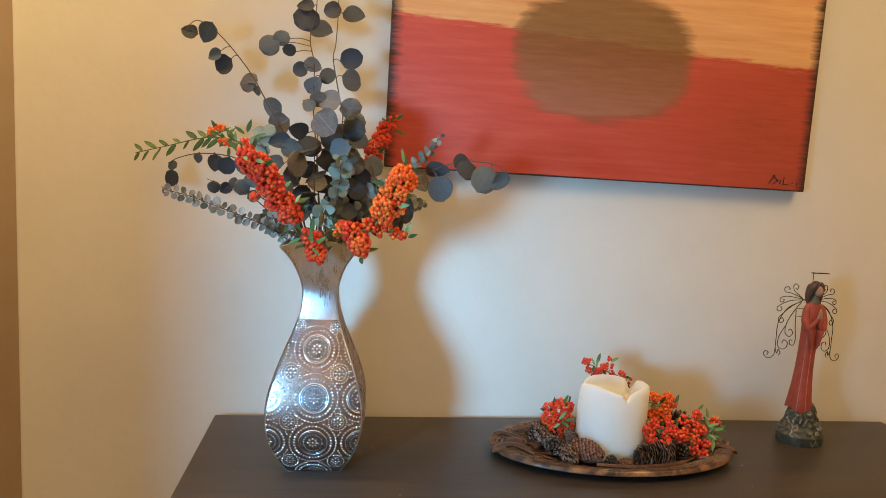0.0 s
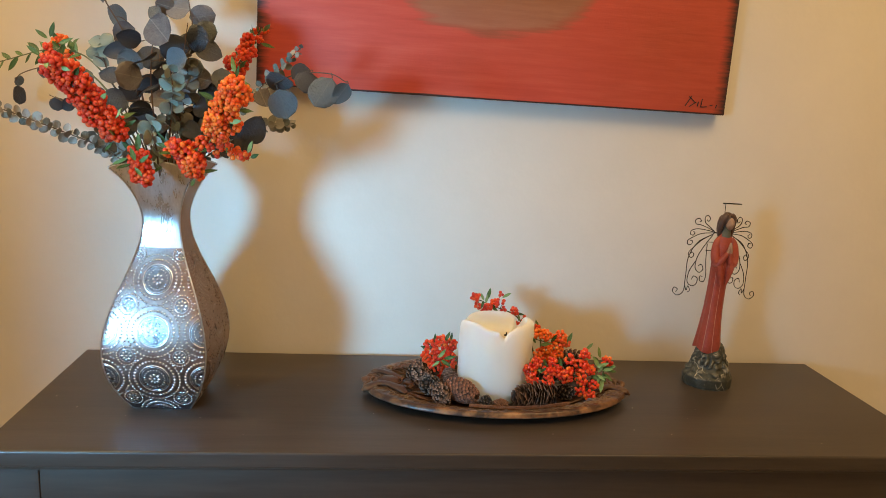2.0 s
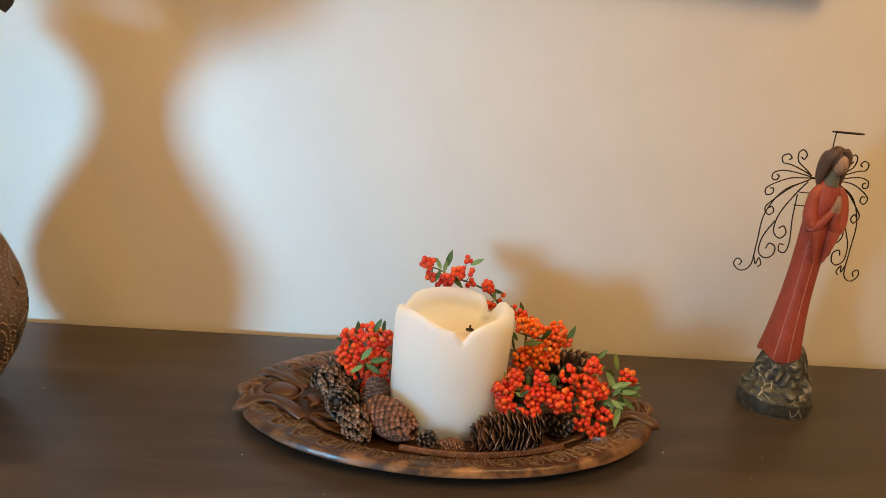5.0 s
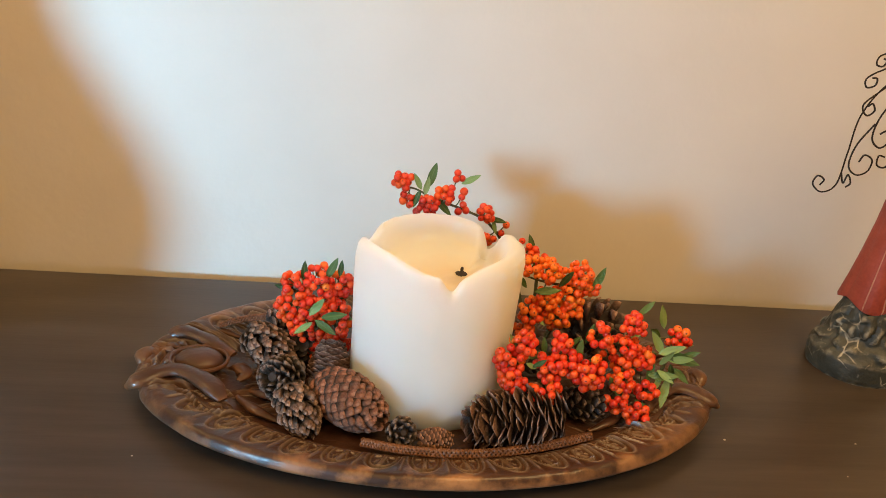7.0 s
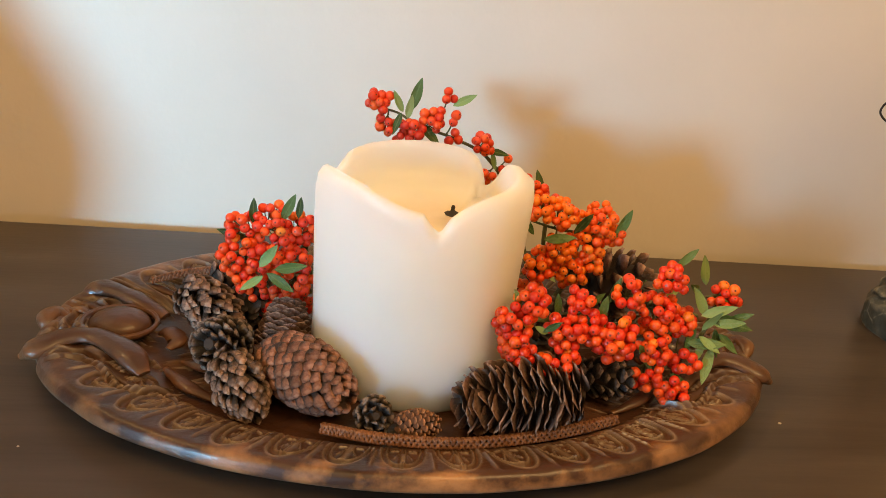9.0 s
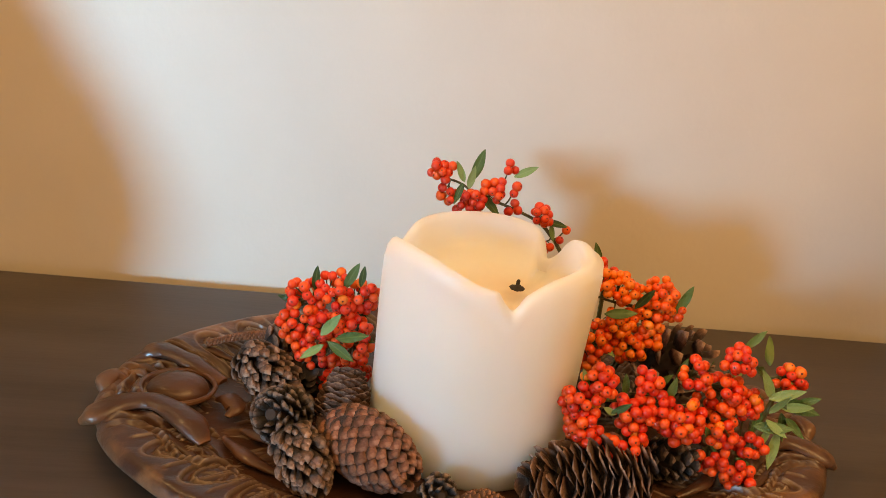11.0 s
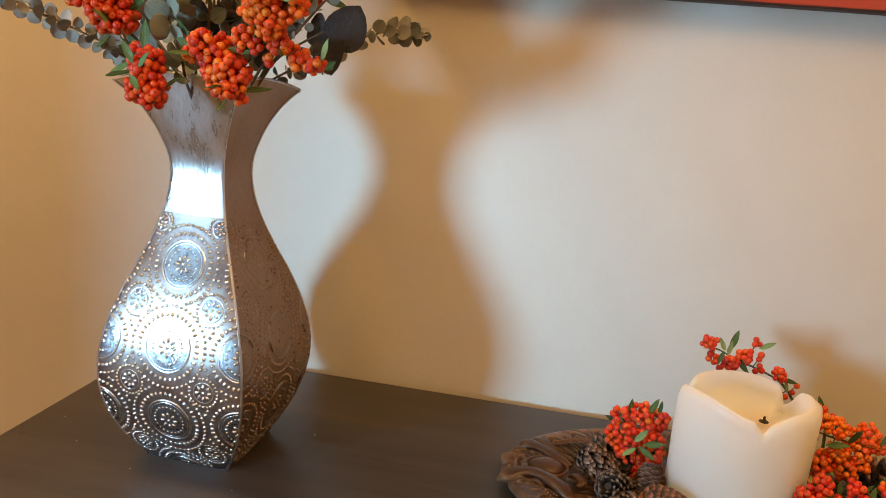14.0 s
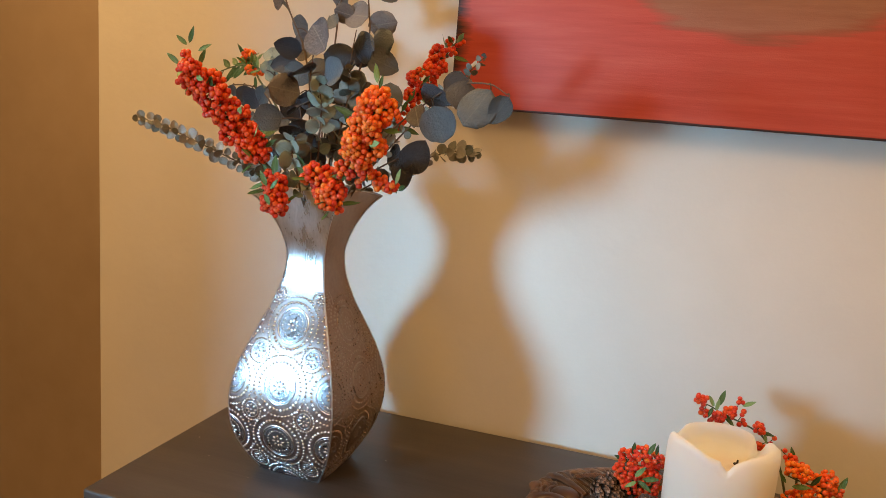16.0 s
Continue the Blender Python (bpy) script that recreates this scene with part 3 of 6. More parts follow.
def carved_wood():
    m, n, l, p = principled("carved_walnut")
    co = n.new("ShaderNodeTexCoord").outputs["Object"]
    a = noise_node(n, l, co, 18, 5)
    b = noise_node(n, l, co, 120, 4, (1, 3, 3))
    base = ramp(n, l, a, [(0.3, (0.024, 0.0100, 0.0066)), (0.55, (0.062, 0.0245, 0.0135)), (0.8, (0.140, 0.057, 0.027))])
    base = mix(n, l, mathn(n, l, "MULTIPLY", b, 0.45), base, (0.03, 0.015, 0.009))
    g = n.new("ShaderNodeNewGeometry").outputs["Pointiness"]
    worn = mathn(n, l, "MULTIPLY", mathn(n, l, "SUBTRACT", g, 0.53), 11, True)
    worn = mathn(n, l, "MULTIPLY", worn, mathn(n, l, "MULTIPLY", mathn(n, l, "SUBTRACT", noise_node(n, l, co, 30, 4), 0.28), 2.2, True))
    c = mix(n, l, worn, base, (0.27, 0.120, 0.050))
    dust = mathn(n, l, "MULTIPLY", mathn(n, l, "SUBTRACT", 0.486, g), 26, True)
    c = mix(n, l, mathn(n, l, "MULTIPLY", dust, 0.40), c, (0.15, 0.110, 0.085))
    sep = n.new("ShaderNodeSeparateXYZ")
    l.new(co, sep.inputs[0])
    rr = mathn(n, l, "ADD", mathn(n, l, "POWER", mathn(n, l, "DIVIDE", sep.outputs[0], TA), 2), mathn(n, l, "POWER", mathn(n, l, "DIVIDE", sep.outputs[1], TB), 2))
    rr = mathn(n, l, "ADD", rr, mathn(n, l, "MULTIPLY", mathn(n, l, "SUBTRACT", noise_node(n, l, co, 40, 6), 0.5), 0.95))
    lipw = mathn(n, l, "MULTIPLY", mathn(n, l, "SUBTRACT", rr, 0.90), 6, True)
    ends = mathn(n, l, "SUBTRACT", 1.25, mathn(n, l, "DIVIDE", mathn(n, l, "ABSOLUTE", sep.outputs[0], 0), TA), True)
    c = mix(n, l, mathn(n, l, "MULTIPLY", lipw, mathn(n, l, "MULTIPLY", ends, 0.80)), c, (0.40, 0.200, 0.088))
    line = n.new("ShaderNodeAttribute")
    line.attribute_name = "worn"
    cut = mathn(n, l, "MULTIPLY", line.outputs["Fac"], mathn(n, l, "ADD", noise_node(n, l, co, 60, 4), 0.02, True))
    c = mix(n, l, mathn(n, l, "MULTIPLY", cut, 0.80), c, (0.33, 0.245, 0.185))
    p.inputs["Coat Weight"].default_value, p.inputs["Coat Roughness"].default_value = 0.30, 0.22
    p.inputs["Specular IOR Level"].default_value = 0.35
    l.new(c, p.inputs["Base Color"])
    l.new(mathn(n, l, "ADD", mathn(n, l, "MULTIPLY", a, 0.40), 0.20), p.inputs["Roughness"])
    bp = n.new("ShaderNodeBump")
    bp.inputs["Strength"].default_value, bp.inputs["Distance"].default_value = 0.5, 0.0014
    l.new(noise_node(n, l, co, 110, 6, (1, 2.0, 2.0)), bp.inputs["Height"])
    l.new(bp.outputs[0], p.inputs["Normal"])
    return m


TA, TB = 0.2035, 0.1190
WALNUT = carved_wood()


def smooth01(x):
    x = min(max(x, 0.0), 1.0)
    return x * x * (3 - 2 * x)


def bell(x, w):
    return math.exp(-(x / w) ** 2)


def tray():
    o = thing("serving_tray", pose(0.4415, 1.085, T), "oval carved dark walnut tray with scrolled ends", "tray")
    N, M = 1440, 84
    ths = [i * math.tau / N for i in range(N)]
    arc = [0.0]
    for i in range(N):
        a, b = ths[i], (i + 1) * math.tau / N
        arc.append(arc[-1] + math.hypot(TA * (math.cos(b) - math.cos(a)), TB * (math.sin(b) - math.sin(a))))
    prof = [(0.0, 0.0062), (0.70, 0.0062), (0.735, 0.0080), (0.765, 0.0124), (0.79, 0.0150), (0.86, 0.0170), (0.92, 0.0188), (0.955, 0.0194), (0.975, 0.0190), (0.99, 0.0172), (1.0, 0.0142)]

    arm = [(-0.2035, -0.0275), (-0.1950, -0.0255), (-0.1860, -0.0205), (-0.1760, -0.0185), (-0.1655, -0.0210), (-0.1510, -0.0310), (-0.1400, -0.0435)]
    hook = [(-0.1900, 0.0290), (-0.1830, 0.0325), (-0.1730, 0.0295), (-0.1605, 0.0225), (-0.1420, 0.0105)]
    carved = [([(*p, 0) for p in arm], 0.0085), ([(*p, 0) for p in hook], 0.0072), ([(-0.172, 0.0, 0), (-0.1635, 0.0, 0), (-0.155, 0.0, 0)], 0.0150)]
    lines = [(np.array([p[:2] for p in spline(k, 24)]), r) for k, r in carved]

    def groove(x, y):
        """Cut outlines beside the raised scrolls at both ends."""
        if x > 0:
            x = -x
        g = 0.0
        for pts, r in lines:
            d = math.sqrt(((pts - (x, y)) ** 2).sum(1).min())
            g -= 0.0034 * bell(d - r - 0.0015, 0.0016) - 0.0012 * bell(d - r - 0.0046, 0.0012) + 0.0016 * bell(d - r - 0.0075, 0.0012)
        return g

    def height(u, i):
        th = ths[i]
        z = curve1(prof, u)
        if u > 0.5 and abs(math.cos(th)) > 0.55:
            z += groove(TA * u * math.cos(th), TB * u * math.sin(th)) * smooth01((0.99 - u) / 0.04)
        end = smooth01((abs(math.cos(th)) - 0.90) / 0.07)
        worn = 0.0
        side = 1 if math.sin(2 * th) > 0 else -1
        s = arc[i] / arc[-1] * 34 + 0.5 - side * 1.6 * (u - 0.76) * smooth01((abs(math.cos(th)) - 0.2) / 0.6)
        p = (s % 1.0) * 2 - 1
        for q, p, k in (((u - 0.784) / 0.178, p, 1 - end), ((0.775 - u) / 0.20, (s * 0.75 % 1.0) * 2 - 1, 0.9 * smooth01((abs(math.cos(th)) - 0.66) / 0.12))):
            if not -0.1 < q < 1.12 or k <= 0:
                continue
            k *= smooth01((q + 0.1) * 8) * smooth01((1.12 - q) * 8)
            r = math.hypot(p * 1.06, q)
            z -= k * 0.0024 * smooth01((1.0 - r) * 7)
            rim = bell(r - 0.90, 0.040)
            arch = bell(r - 0.68, 0.036)
            z += k * (0.0021 * rim + 0.0018 * arch)
            # veins fanned from the foot of each motif
            ang = math.atan2(p, max(q, 0.01))
            vein = bell(math.sin(ang * 4.5), 0.26) * smooth01((0.60 - r) * 9) * smooth01((r - 0.12) * 9)
            stem = bell(abs(p) - 0.06, 0.040) * smooth01((0.80 - r) * 9)
            dart = bell(abs(p) - 1.0, 0.06) * smooth01((q - 0.15) * 6) * smooth01((0.95 - q) * 6)
            z += k * (0.0014 * vein + 0.0015 * stem + 0.0014 * dart)
            worn = max(worn, k * max(rim, arch * 0.9, vein * 0.7, stem * 0.8, dart * 0.6))
        # fanned acanthus leaves towards the two ends
        if 0.50 < u < 0.99:
            w = 0.0
            t = th if math.cos(th) > 0 else th - math.pi
            t = (t + math.pi) % math.tau - math.pi
            fade = smooth01((abs(math.cos(th)) - 0.62) / 0.2) * smooth01((u - 0.50) / 0.12) * smooth01((0.99 - u) / 0.05)
            w += 0.0010 * abs(math.sin(t * 16 + 5.0 * u * (1 if t > 0 else -1))) - 0.0005
            w += 0.0006 * math.sin(u * 70 + 12 * abs(t) + 3 * noise.noise((u * 5, t * 4, 2.0))) * end
            w += 0.0014 * (1 - abs(math.sin(t * 40 + 22 * u + 2.5 * noise.noise((u * 9, t * 7, 4.0)))) ** 0.5) * end
            z += fade * w
            worn = max(worn, 0.42 * fade * end * (1 - abs(math.sin(t * 40 + 22 * u + 2.5 * noise.noise((u * 9, t * 7, 4.0)))) ** 0.35) * 1.6)
        # a raised bead inside the rim
        z += 0.0008 * bell(u - 0.745, 0.010)
        return z, min(worn, 1.0)

    us = [0.02] + [0.02 + 0.68 * (j / 14) ** 0.8 for j in range(1, 15)] + [0.70 + 0.30 * (j / (M - 15)) for j in range(1, M - 14)]
    def lobe(u, th):
        """The two ends are scalloped."""
        return 1 + smooth01((u - 0.86) / 0.14) * (0.018 * smooth01((abs(math.cos(th)) - 0.93) / 0.05) * (abs(math.sin(th * 9 + 0.5)) - 0.75) + 0.004 * noise.noise((6 * math.cos(th), 6 * math.sin(th), 0)))

    rows, wear = [], []
    for u in us:
        full = [height(u, i) for i in range(N)]
        wear.append([w for _, w in full])
        rows.append([Vector((TA * u * lobe(u, th) * math.cos(th), TB * u * lobe(u, th) * math.sin(th), full[i][0] + 0.0004 * noise.noise((3 * math.cos(th), 3 * math.sin(th), u * 2)) + 0.0005 * noise.noise((24 * math.cos(th), 14 * math.sin(th), u * 12)))) for i, th in enumerate(ths)])
    for u, z in ((1.002, 0.0130), (0.997, 0.0118), (0.975, 0.0112), (0.90, 0.0104), (0.76, 0.0078), (0.62, 0.0050), (0.56, 0.0036), (0.53, 0.0), (0.51, 0.0)):
        rows.append([Vector((TA * u * lobe(u, th) * math.cos(th), TB * u * lobe(u, th) * math.sin(th), z)) for th in ths])
    bm = bmesh.new()
    layer = bm.verts.layers.float.new("worn")
    vs = grid(bm, rows, closed_v=True)
    bm.faces.new(vs[0][::-1])
    bm.faces.new(vs[-1])
    for ring, values in zip(vs, wear):
        for v, w in zip(ring, values):
            v[layer] = w
    part("dish", bm, WALNUT, o, "carved oval dish with leaf-moulded rim", 70)

    def swell(knots, radii, n=26, sides=14):
        bm = bmesh.new()
        pts = spline(knots, n)
        foot = 0.0125
        rr = [curve1([(k / (len(radii) - 1), r) for k, r in enumerate(radii)], i / (n - 1)) for i in range(n)]
        tube(bm, pts, [r * 0.86 for r in rr], sides)
        for v in bm.verts:
            w = noise.noise(v.co * 130) * 0.0007
            v.co += Vector((w, w * 0.6, w))
            v.co.z = foot + (v.co.z - foot - 0.004) * 0.60
        return bm

    def boss():
        bm = bmesh.new()
        bmesh.ops.create_uvsphere(bm, u_segments=28, v_segments=16, radius=1)
        for v in bm.verts:
            v.co = Vector((-0.1635 + v.co.x * 0.0165, v.co.y * 0.0135, 0.0165 + v.co.z * 0.0088))
        return bm

    def hoop(cx, cy, rx, ry, z, r, a0=0, a1=math.tau, n=30):
        bm = bmesh.new()
        tube(bm, [(cx + rx * math.cos(a0 + (a1 - a0) * i / (n - 1)), cy + ry * math.sin(a0 + (a1 - a0) * i / (n - 1)), z) for i in range(n)], [r * (0.6 + 0.4 * math.sin(math.pi * i / (n - 1))) for i in range(n)], 8)
        return bm

    pieces = [
        ("scroll", lambda: swell([(*p, z) for p, z in zip(arm, (0.017, 0.024, 0.029, 0.031, 0.031, 0.028, 0.022))], [0.0030, 0.0090, 0.0085, 0.0072, 0.0066, 0.0072, 0.0088, 0.0040], 40)),
        ("scroll", lambda: swell([(*p, z) for p, z in zip(hook, (0.024, 0.030, 0.030, 0.028, 0.023))], [0.0045, 0.0078, 0.0072, 0.0068, 0.0066, 0.0040], 32)),
        ("scroll", lambda: swell([(-0.1985, -0.006, 0.022), (-0.2010, 0.000, 0.028), (-0.1985, 0.006, 0.028), (-0.1935, 0.006, 0.024)], [0.0030, 0.0058, 0.0054, 0.0025], 14)),
        ("scroll", lambda: swell([(-0.1420, -0.0020, 0.018), (-0.1350, -0.0060, 0.023), (-0.1300, -0.0125, 0.022), (-0.1340, -0.0180, 0.019)], [0.0020, 0.0058, 0.0056, 0.0022], 18)),
        ("boss", boss),
        ("boss_ring", lambda: hoop(-0.1635, 0.0, 0.0195, 0.0162, 0.0182, 0.0021)),
        ("leaf_ridge", lambda: swell([(-0.1930, 0.020, 0.022), (-0.1860, 0.0175, 0.026), (-0.1775, 0.0135, 0.025)], [0.0018, 0.0036, 0.002], 12)),
        ("leaf_ridge", lambda: swell([(-0.1960, 0.012, 0.022), (-0.1880, 0.0105, 0.027), (-0.1810, 0.0075, 0.026)], [0.0018, 0.0034, 0.002], 12)),
        ("leaf_ridge", lambda: swell([(-0.1900, -0.040, 0.015), (-0.1700, -0.034, 0.0190), (-0.1500, -0.044, 0.0175), (-0.1360, -0.062, 0.012)], [0.002, 0.0038, 0.0036, 0.0018], 18)),
        ("leaf_ridge", lambda: swell([(-0.1760, -0.056, 0.014), (-0.1560, -0.053, 0.0165), (-0.1330, -0.068, 0.0130)], [0.0018, 0.0034, 0.0016], 16)),
        ("leaf_ridge", lambda: swell([(-0.1330, -0.030, 0.012), (-0.1190, -0.046, 0.0145), (-0.1010, -0.055, 0.0105)], [0.0020, 0.0044, 0.0016], 16)),
        ("leaf_ridge", lambda: swell([(-0.1260, -0.022, 0.011), (-0.1080, -0.030, 0.0130), (-0.0900, -0.032, 0.0095)], [0.0020, 0.0044, 0.0016], 16)),
        ("leaf_ridge", lambda: swell([(-0.1720, 0.052, 0.020), (-0.1560, 0.044, 0.0225), (-0.1380, 0.038, 0.018)], [0.0018, 0.0036, 0.0018], 14)),
    ]
    for name, make in pieces:
        for turn in (0, 180):
            bm = make()
            if turn:
                for v in bm.verts:
                    v.co.x = -v.co.x
                bmesh.ops.reverse_faces(bm, faces=bm.faces)
            part(name, bm, WALNUT, o)
    return o


tray()

# ---- pine cones and cords on the tray ----


def tipped(name, root, tip, edge):
    """Scales paler at the tip than at the root, each a little different; the dark root also paints gap shade."""
    m, n, l, p = principled(name)
    co = n.new("ShaderNodeTexCoord").outputs["Object"]
    sep = n.new("ShaderNodeSeparateXYZ")
    l.new(co, sep.inputs[0])
    f = mathn(n, l, "ADD", sep.outputs[0], mathn(n, l, "MULTIPLY", mathn(n, l, "SUBTRACT", noise_node(n, l, co, 5, 4), 0.5), 0.5))
    # late stops keep most of a scale dark, as shade between the scales
    c = ramp(n, l, f, [(0.66, root), (0.90, tip), (1.04, edge)])
    hs = n.new("ShaderNodeHueSaturation")
    oi = n.new("ShaderNodeObjectInfo").outputs["Random"]
    l.new(mathn(n, l, "ADD", mathn(n, l, "MULTIPLY", oi, 0.7), 0.65), hs.inputs["Value"])
    l.new(c, hs.inputs["Color"])
    l.new(hs.outputs[0], p.inputs["Base Color"])
    p.inputs["Roughness"].default_value = 0.62
    bp = n.new("ShaderNodeBump")
    bp.inputs["Strength"].default_value, bp.inputs["Distance"].default_value = 0.5, 0.05
    l.new(noise_node(n, l, co, 9, 5, (1, 4, 1)), bp.inputs["Height"])
    l.new(bp.outputs[0], p.inputs["Normal"])
    return m


CONE_RED = tipped("russet_cone", (0.030, 0.013, 0.009), (0.20, 0.084, 0.052), (0.33, 0.165, 0.108))
CONE_BROWN = tipped("brown_cone", (0.028, 0.015, 0.011), (0.185, 0.098, 0.068), (0.36, 0.225, 0.165))
CONE_DARK = tipped("dark_cone", (0.010, 0.008, 0.007), (0.055, 0.040, 0.036), (0.20, 0.145, 0.120))
CONE_TAN = tipped("tan_cone", (0.022, 0.014, 0.011), (0.165, 0.098, 0.072), (0.37, 0.245, 0.185))
CONE_TERRA = tipped("terracotta_cone", (0.10, 0.04, 0.02), (0.32, 0.15, 0.08), (0.42, 0.22, 0.12))
CONE_CORE = surface("cone_core", (0.015, 0.009, 0.006), (0.04, 0.022, 0.014), 80, (0.7, 0.9), bump=0.3, dist=0.001)


def scale_mesh(name, mat, width, thick, hook):
    """One cone scale, a unit long in x, with a thickened, slightly hooked end."""
    bm = bmesh.new()
    rows = []
    for t in (0.0, 0.35, 0.65, 0.85, 0.97, 1.03):
        w = width * (0.35 + 0.65 * math.sin(min(t, 0.8) / 0.8 * math.pi / 2)) * (1 if t < 0.85 else max(0.28, 1 - ((t - 0.85) / 0.18) ** 2 * 0.75))
        th = thick * (0.5 + 0.9 * t if t < 0.97 else 0.8)
        lift = hook * max(0.0, t - 0.5) ** 2
        rows.append([Vector((t, y * w, z * th + lift - 0.12 * width * y * y)) for y, z in ((-1, 0), (-0.5, 0.5), (0, 0.72), (0.5, 0.5), (1, 0), (0.45, -0.4), (-0.45, -0.4))])
    vs = grid(bm, rows, closed_v=True)
    bm.faces.new(vs[0][::-1])
    bm.faces.new(vs[-1])
    return finish(bm, name, mat, True, 60)


def pine_cone(label, at, axis, L, R, n, tilt0, tilt1, slen, mat, width=0.45, thick=0.16, hook=0.25, seed=1, root=0.30, stem=0.0, jitter=10):
    rnd = random.Random(seed)
    R *= 0.93
    c = thing("pine_cone", Matrix.Translation(at) @ align(axis, rnd.uniform(0, 6)) @ Matrix.Translation((0, 0, -L / 2)), label, "pine cone", "cones on the tray")
    env = lambda f: R * max(0.16, math.sin(math.pi * (0.17 + 0.77 * f))) ** 0.62
    bm = bmesh.new()
    rows = [[Vector((env(f) * 0.50 * math.cos(k * math.tau / 12), env(f) * 0.50 * math.sin(k * math.tau / 12), L * (0.03 + 0.9 * f))) for k in range(12)] for f in [i / 10 for i in range(11)]]
    vs = grid(bm, rows, closed_v=True)
    bm.faces.new(vs[0][::-1])
    bm.faces.new(vs[-1])
    part("core", bm, CONE_CORE, c)
    me = scale_mesh("scale", mat, width, thick, hook)
    for i in range(n):
        f = (i + 0.5) / n
        e = env(f)
        tilt = radians(tilt0 + (tilt1 - tilt0) * f + rnd.uniform(-jitter, jitter))
        s = slen * (0.55 + 0.45 * (e / R)) * rnd.uniform(1 - jitter * 0.022, 1 + jitter * 0.018)
        r0 = max(e - s * math.cos(tilt), e * root)
        z = L * (0.04 + 0.90 * f) - s * math.sin(tilt) * 0.45
        m = Matrix.Rotation(i * 2.399963, 4, "Z") @ Matrix.Translation((r0, 0, z)) @ Matrix.Rotation(-tilt, 4, "Y") @ Matrix.Rotation(rnd.uniform(-0.02, 0.02) * jitter, 4, "X") @ Matrix.Rotation(rnd.uniform(-0.02, 0.02) * jitter, 4, "Z") @ Matrix.Scale(s, 4)
        place("scale", me, c, m)
    if stem:
        bm = bmesh.new()
        tube(bm, [(0, 0, 0.002), (0.0003, 0.0002, -stem * 0.5), (0.001, 0.0008, -stem)], [R * 0.16, R * 0.12, R * 0.14], 8)
        part("stalk", bm, CONE_CORE, c)
    return c


B = T + 0.0078
pine_cone("russet closed pine cone with knobbly scales", (0.382, 1.033, B + 0.0175), (0.74, -0.58, -0.10), 0.056, 0.0192, 165, 52, 68, 0.0108, CONE_RED, 0.36, 0.36, 0.50, 11, 0.55, jitter=8)
pine_cone("dark brown open pine cone lying on its side", (0.4880, 1.0200, B + 0.0165), (-0.98, -0.12, -0.06), 0.070, 0.0200, 170, 2, 40, 0.0150, CONE_BROWN, 0.50, 0.045, 0.30, 12, 0.25, jitter=12)
pine_cone("small grey-brown pine cone", (0.541, 1.046, B + 0.0120), (0.88, -0.42, 0.18), 0.030, 0.0130, 46, 25, 60, 0.0095, CONE_DARK, 0.42, 0.22, 0.3, 13)
pine_cone("tiny black pine cone standing open like a rosette", (0.4155, 1.0125, B + 0.0090), (0.12, -0.80, 0.58), 0.017, 0.0105, 34, 18, 62, 0.0080, CONE_DARK, 0.36, 0.24, 0.5, 14)
pine_cone("small round reddish seed cone", (0.4370, 1.0080, B + 0.0075), (0.95, -0.1, 0.1), 0.023, 0.0082, 110, 72, 78, 0.0034, CONE_TERRA, 0.5, 0.4, 0.0, 15, 0.8)
pine_cone("tan pine cone with blunt half-open scales", (0.351, 1.026, B + 0.0145), (0.45, -0.62, -0.50), 0.035, 0.0150, 128, 26, 62, 0.0100, CONE_TAN, 0.27, 0.30, 0.7, 16, 0.36, jitter=14)
pine_cone("dark open pine cone showing its centre", (0.337, 1.060, B + 0.0150), (-0.35, -0.72, 0.48), 0.032, 0.0168, 84, 6, 56, 0.0120, CONE_DARK, 0.32, 0.20, 0.5, 17)
pine_cone("pale tan pine cone with pointed scales", (0.325, 1.094, B + 0.0165), (0.62, -0.40, -0.30), 0.044, 0.0148, 124, 18, 56, 0.0110, CONE_TAN, 0.27, 0.26, 0.75, 18, 0.36, jitter=14)
pine_cone("dark pine cone half hidden under berries", (0.346, 1.108, B + 0.0125), (0.3, 0.4, -0.5), 0.032, 0.0145, 50, 25, 62, 0.0105, CONE_DARK, 0.42, 0.22, 0.3, 19)
pine_cone("brown pine cone with thin layered scales", (0.367, 1.070, B + 0.0145), (0.10, 0.50, 0.62), 0.042, 0.0152, 150, 30, 48, 0.0105, CONE_BROWN, 0.56, 0.05, 0.15, 20, 0.4, jitter=5)
pine_cone("small brown pine cone on a twig", (0.329, 1.139, B + 0.0155), (0.9, 0.25, 0.22), 0.026, 0.0120, 50, 40, 66, 0.0095, CONE_BROWN, 0.46, 0.18, 0.2, 21)
pine_cone("large dark pine cone with wide open scales", (0.566, 1.122, B + 0.030), (0.55, -0.30, 0.55), 0.046, 0.0240, 40, -4, 52, 0.0195, CONE_BROWN, 0.28, 0.13, 0.5, 22, 0.15)
pine_cone("dark pine cone lying behind the candle", (0.522, 1.100, B + 0.0150), (0.9, 0.1, 0.1), 0.040, 0.0150, 56, 25, 60, 0.0110, CONE_DARK, 0.42, 0.2, 0.3, 23)

CORD = surface("braided_leather", (0.085, 0.036, 0.020), (0.22, 0.100, 0.055), 60, (0.45, 0.6), bump=0.25, grain=400, vary=0.25, dist=0.0004, spec=0.3)


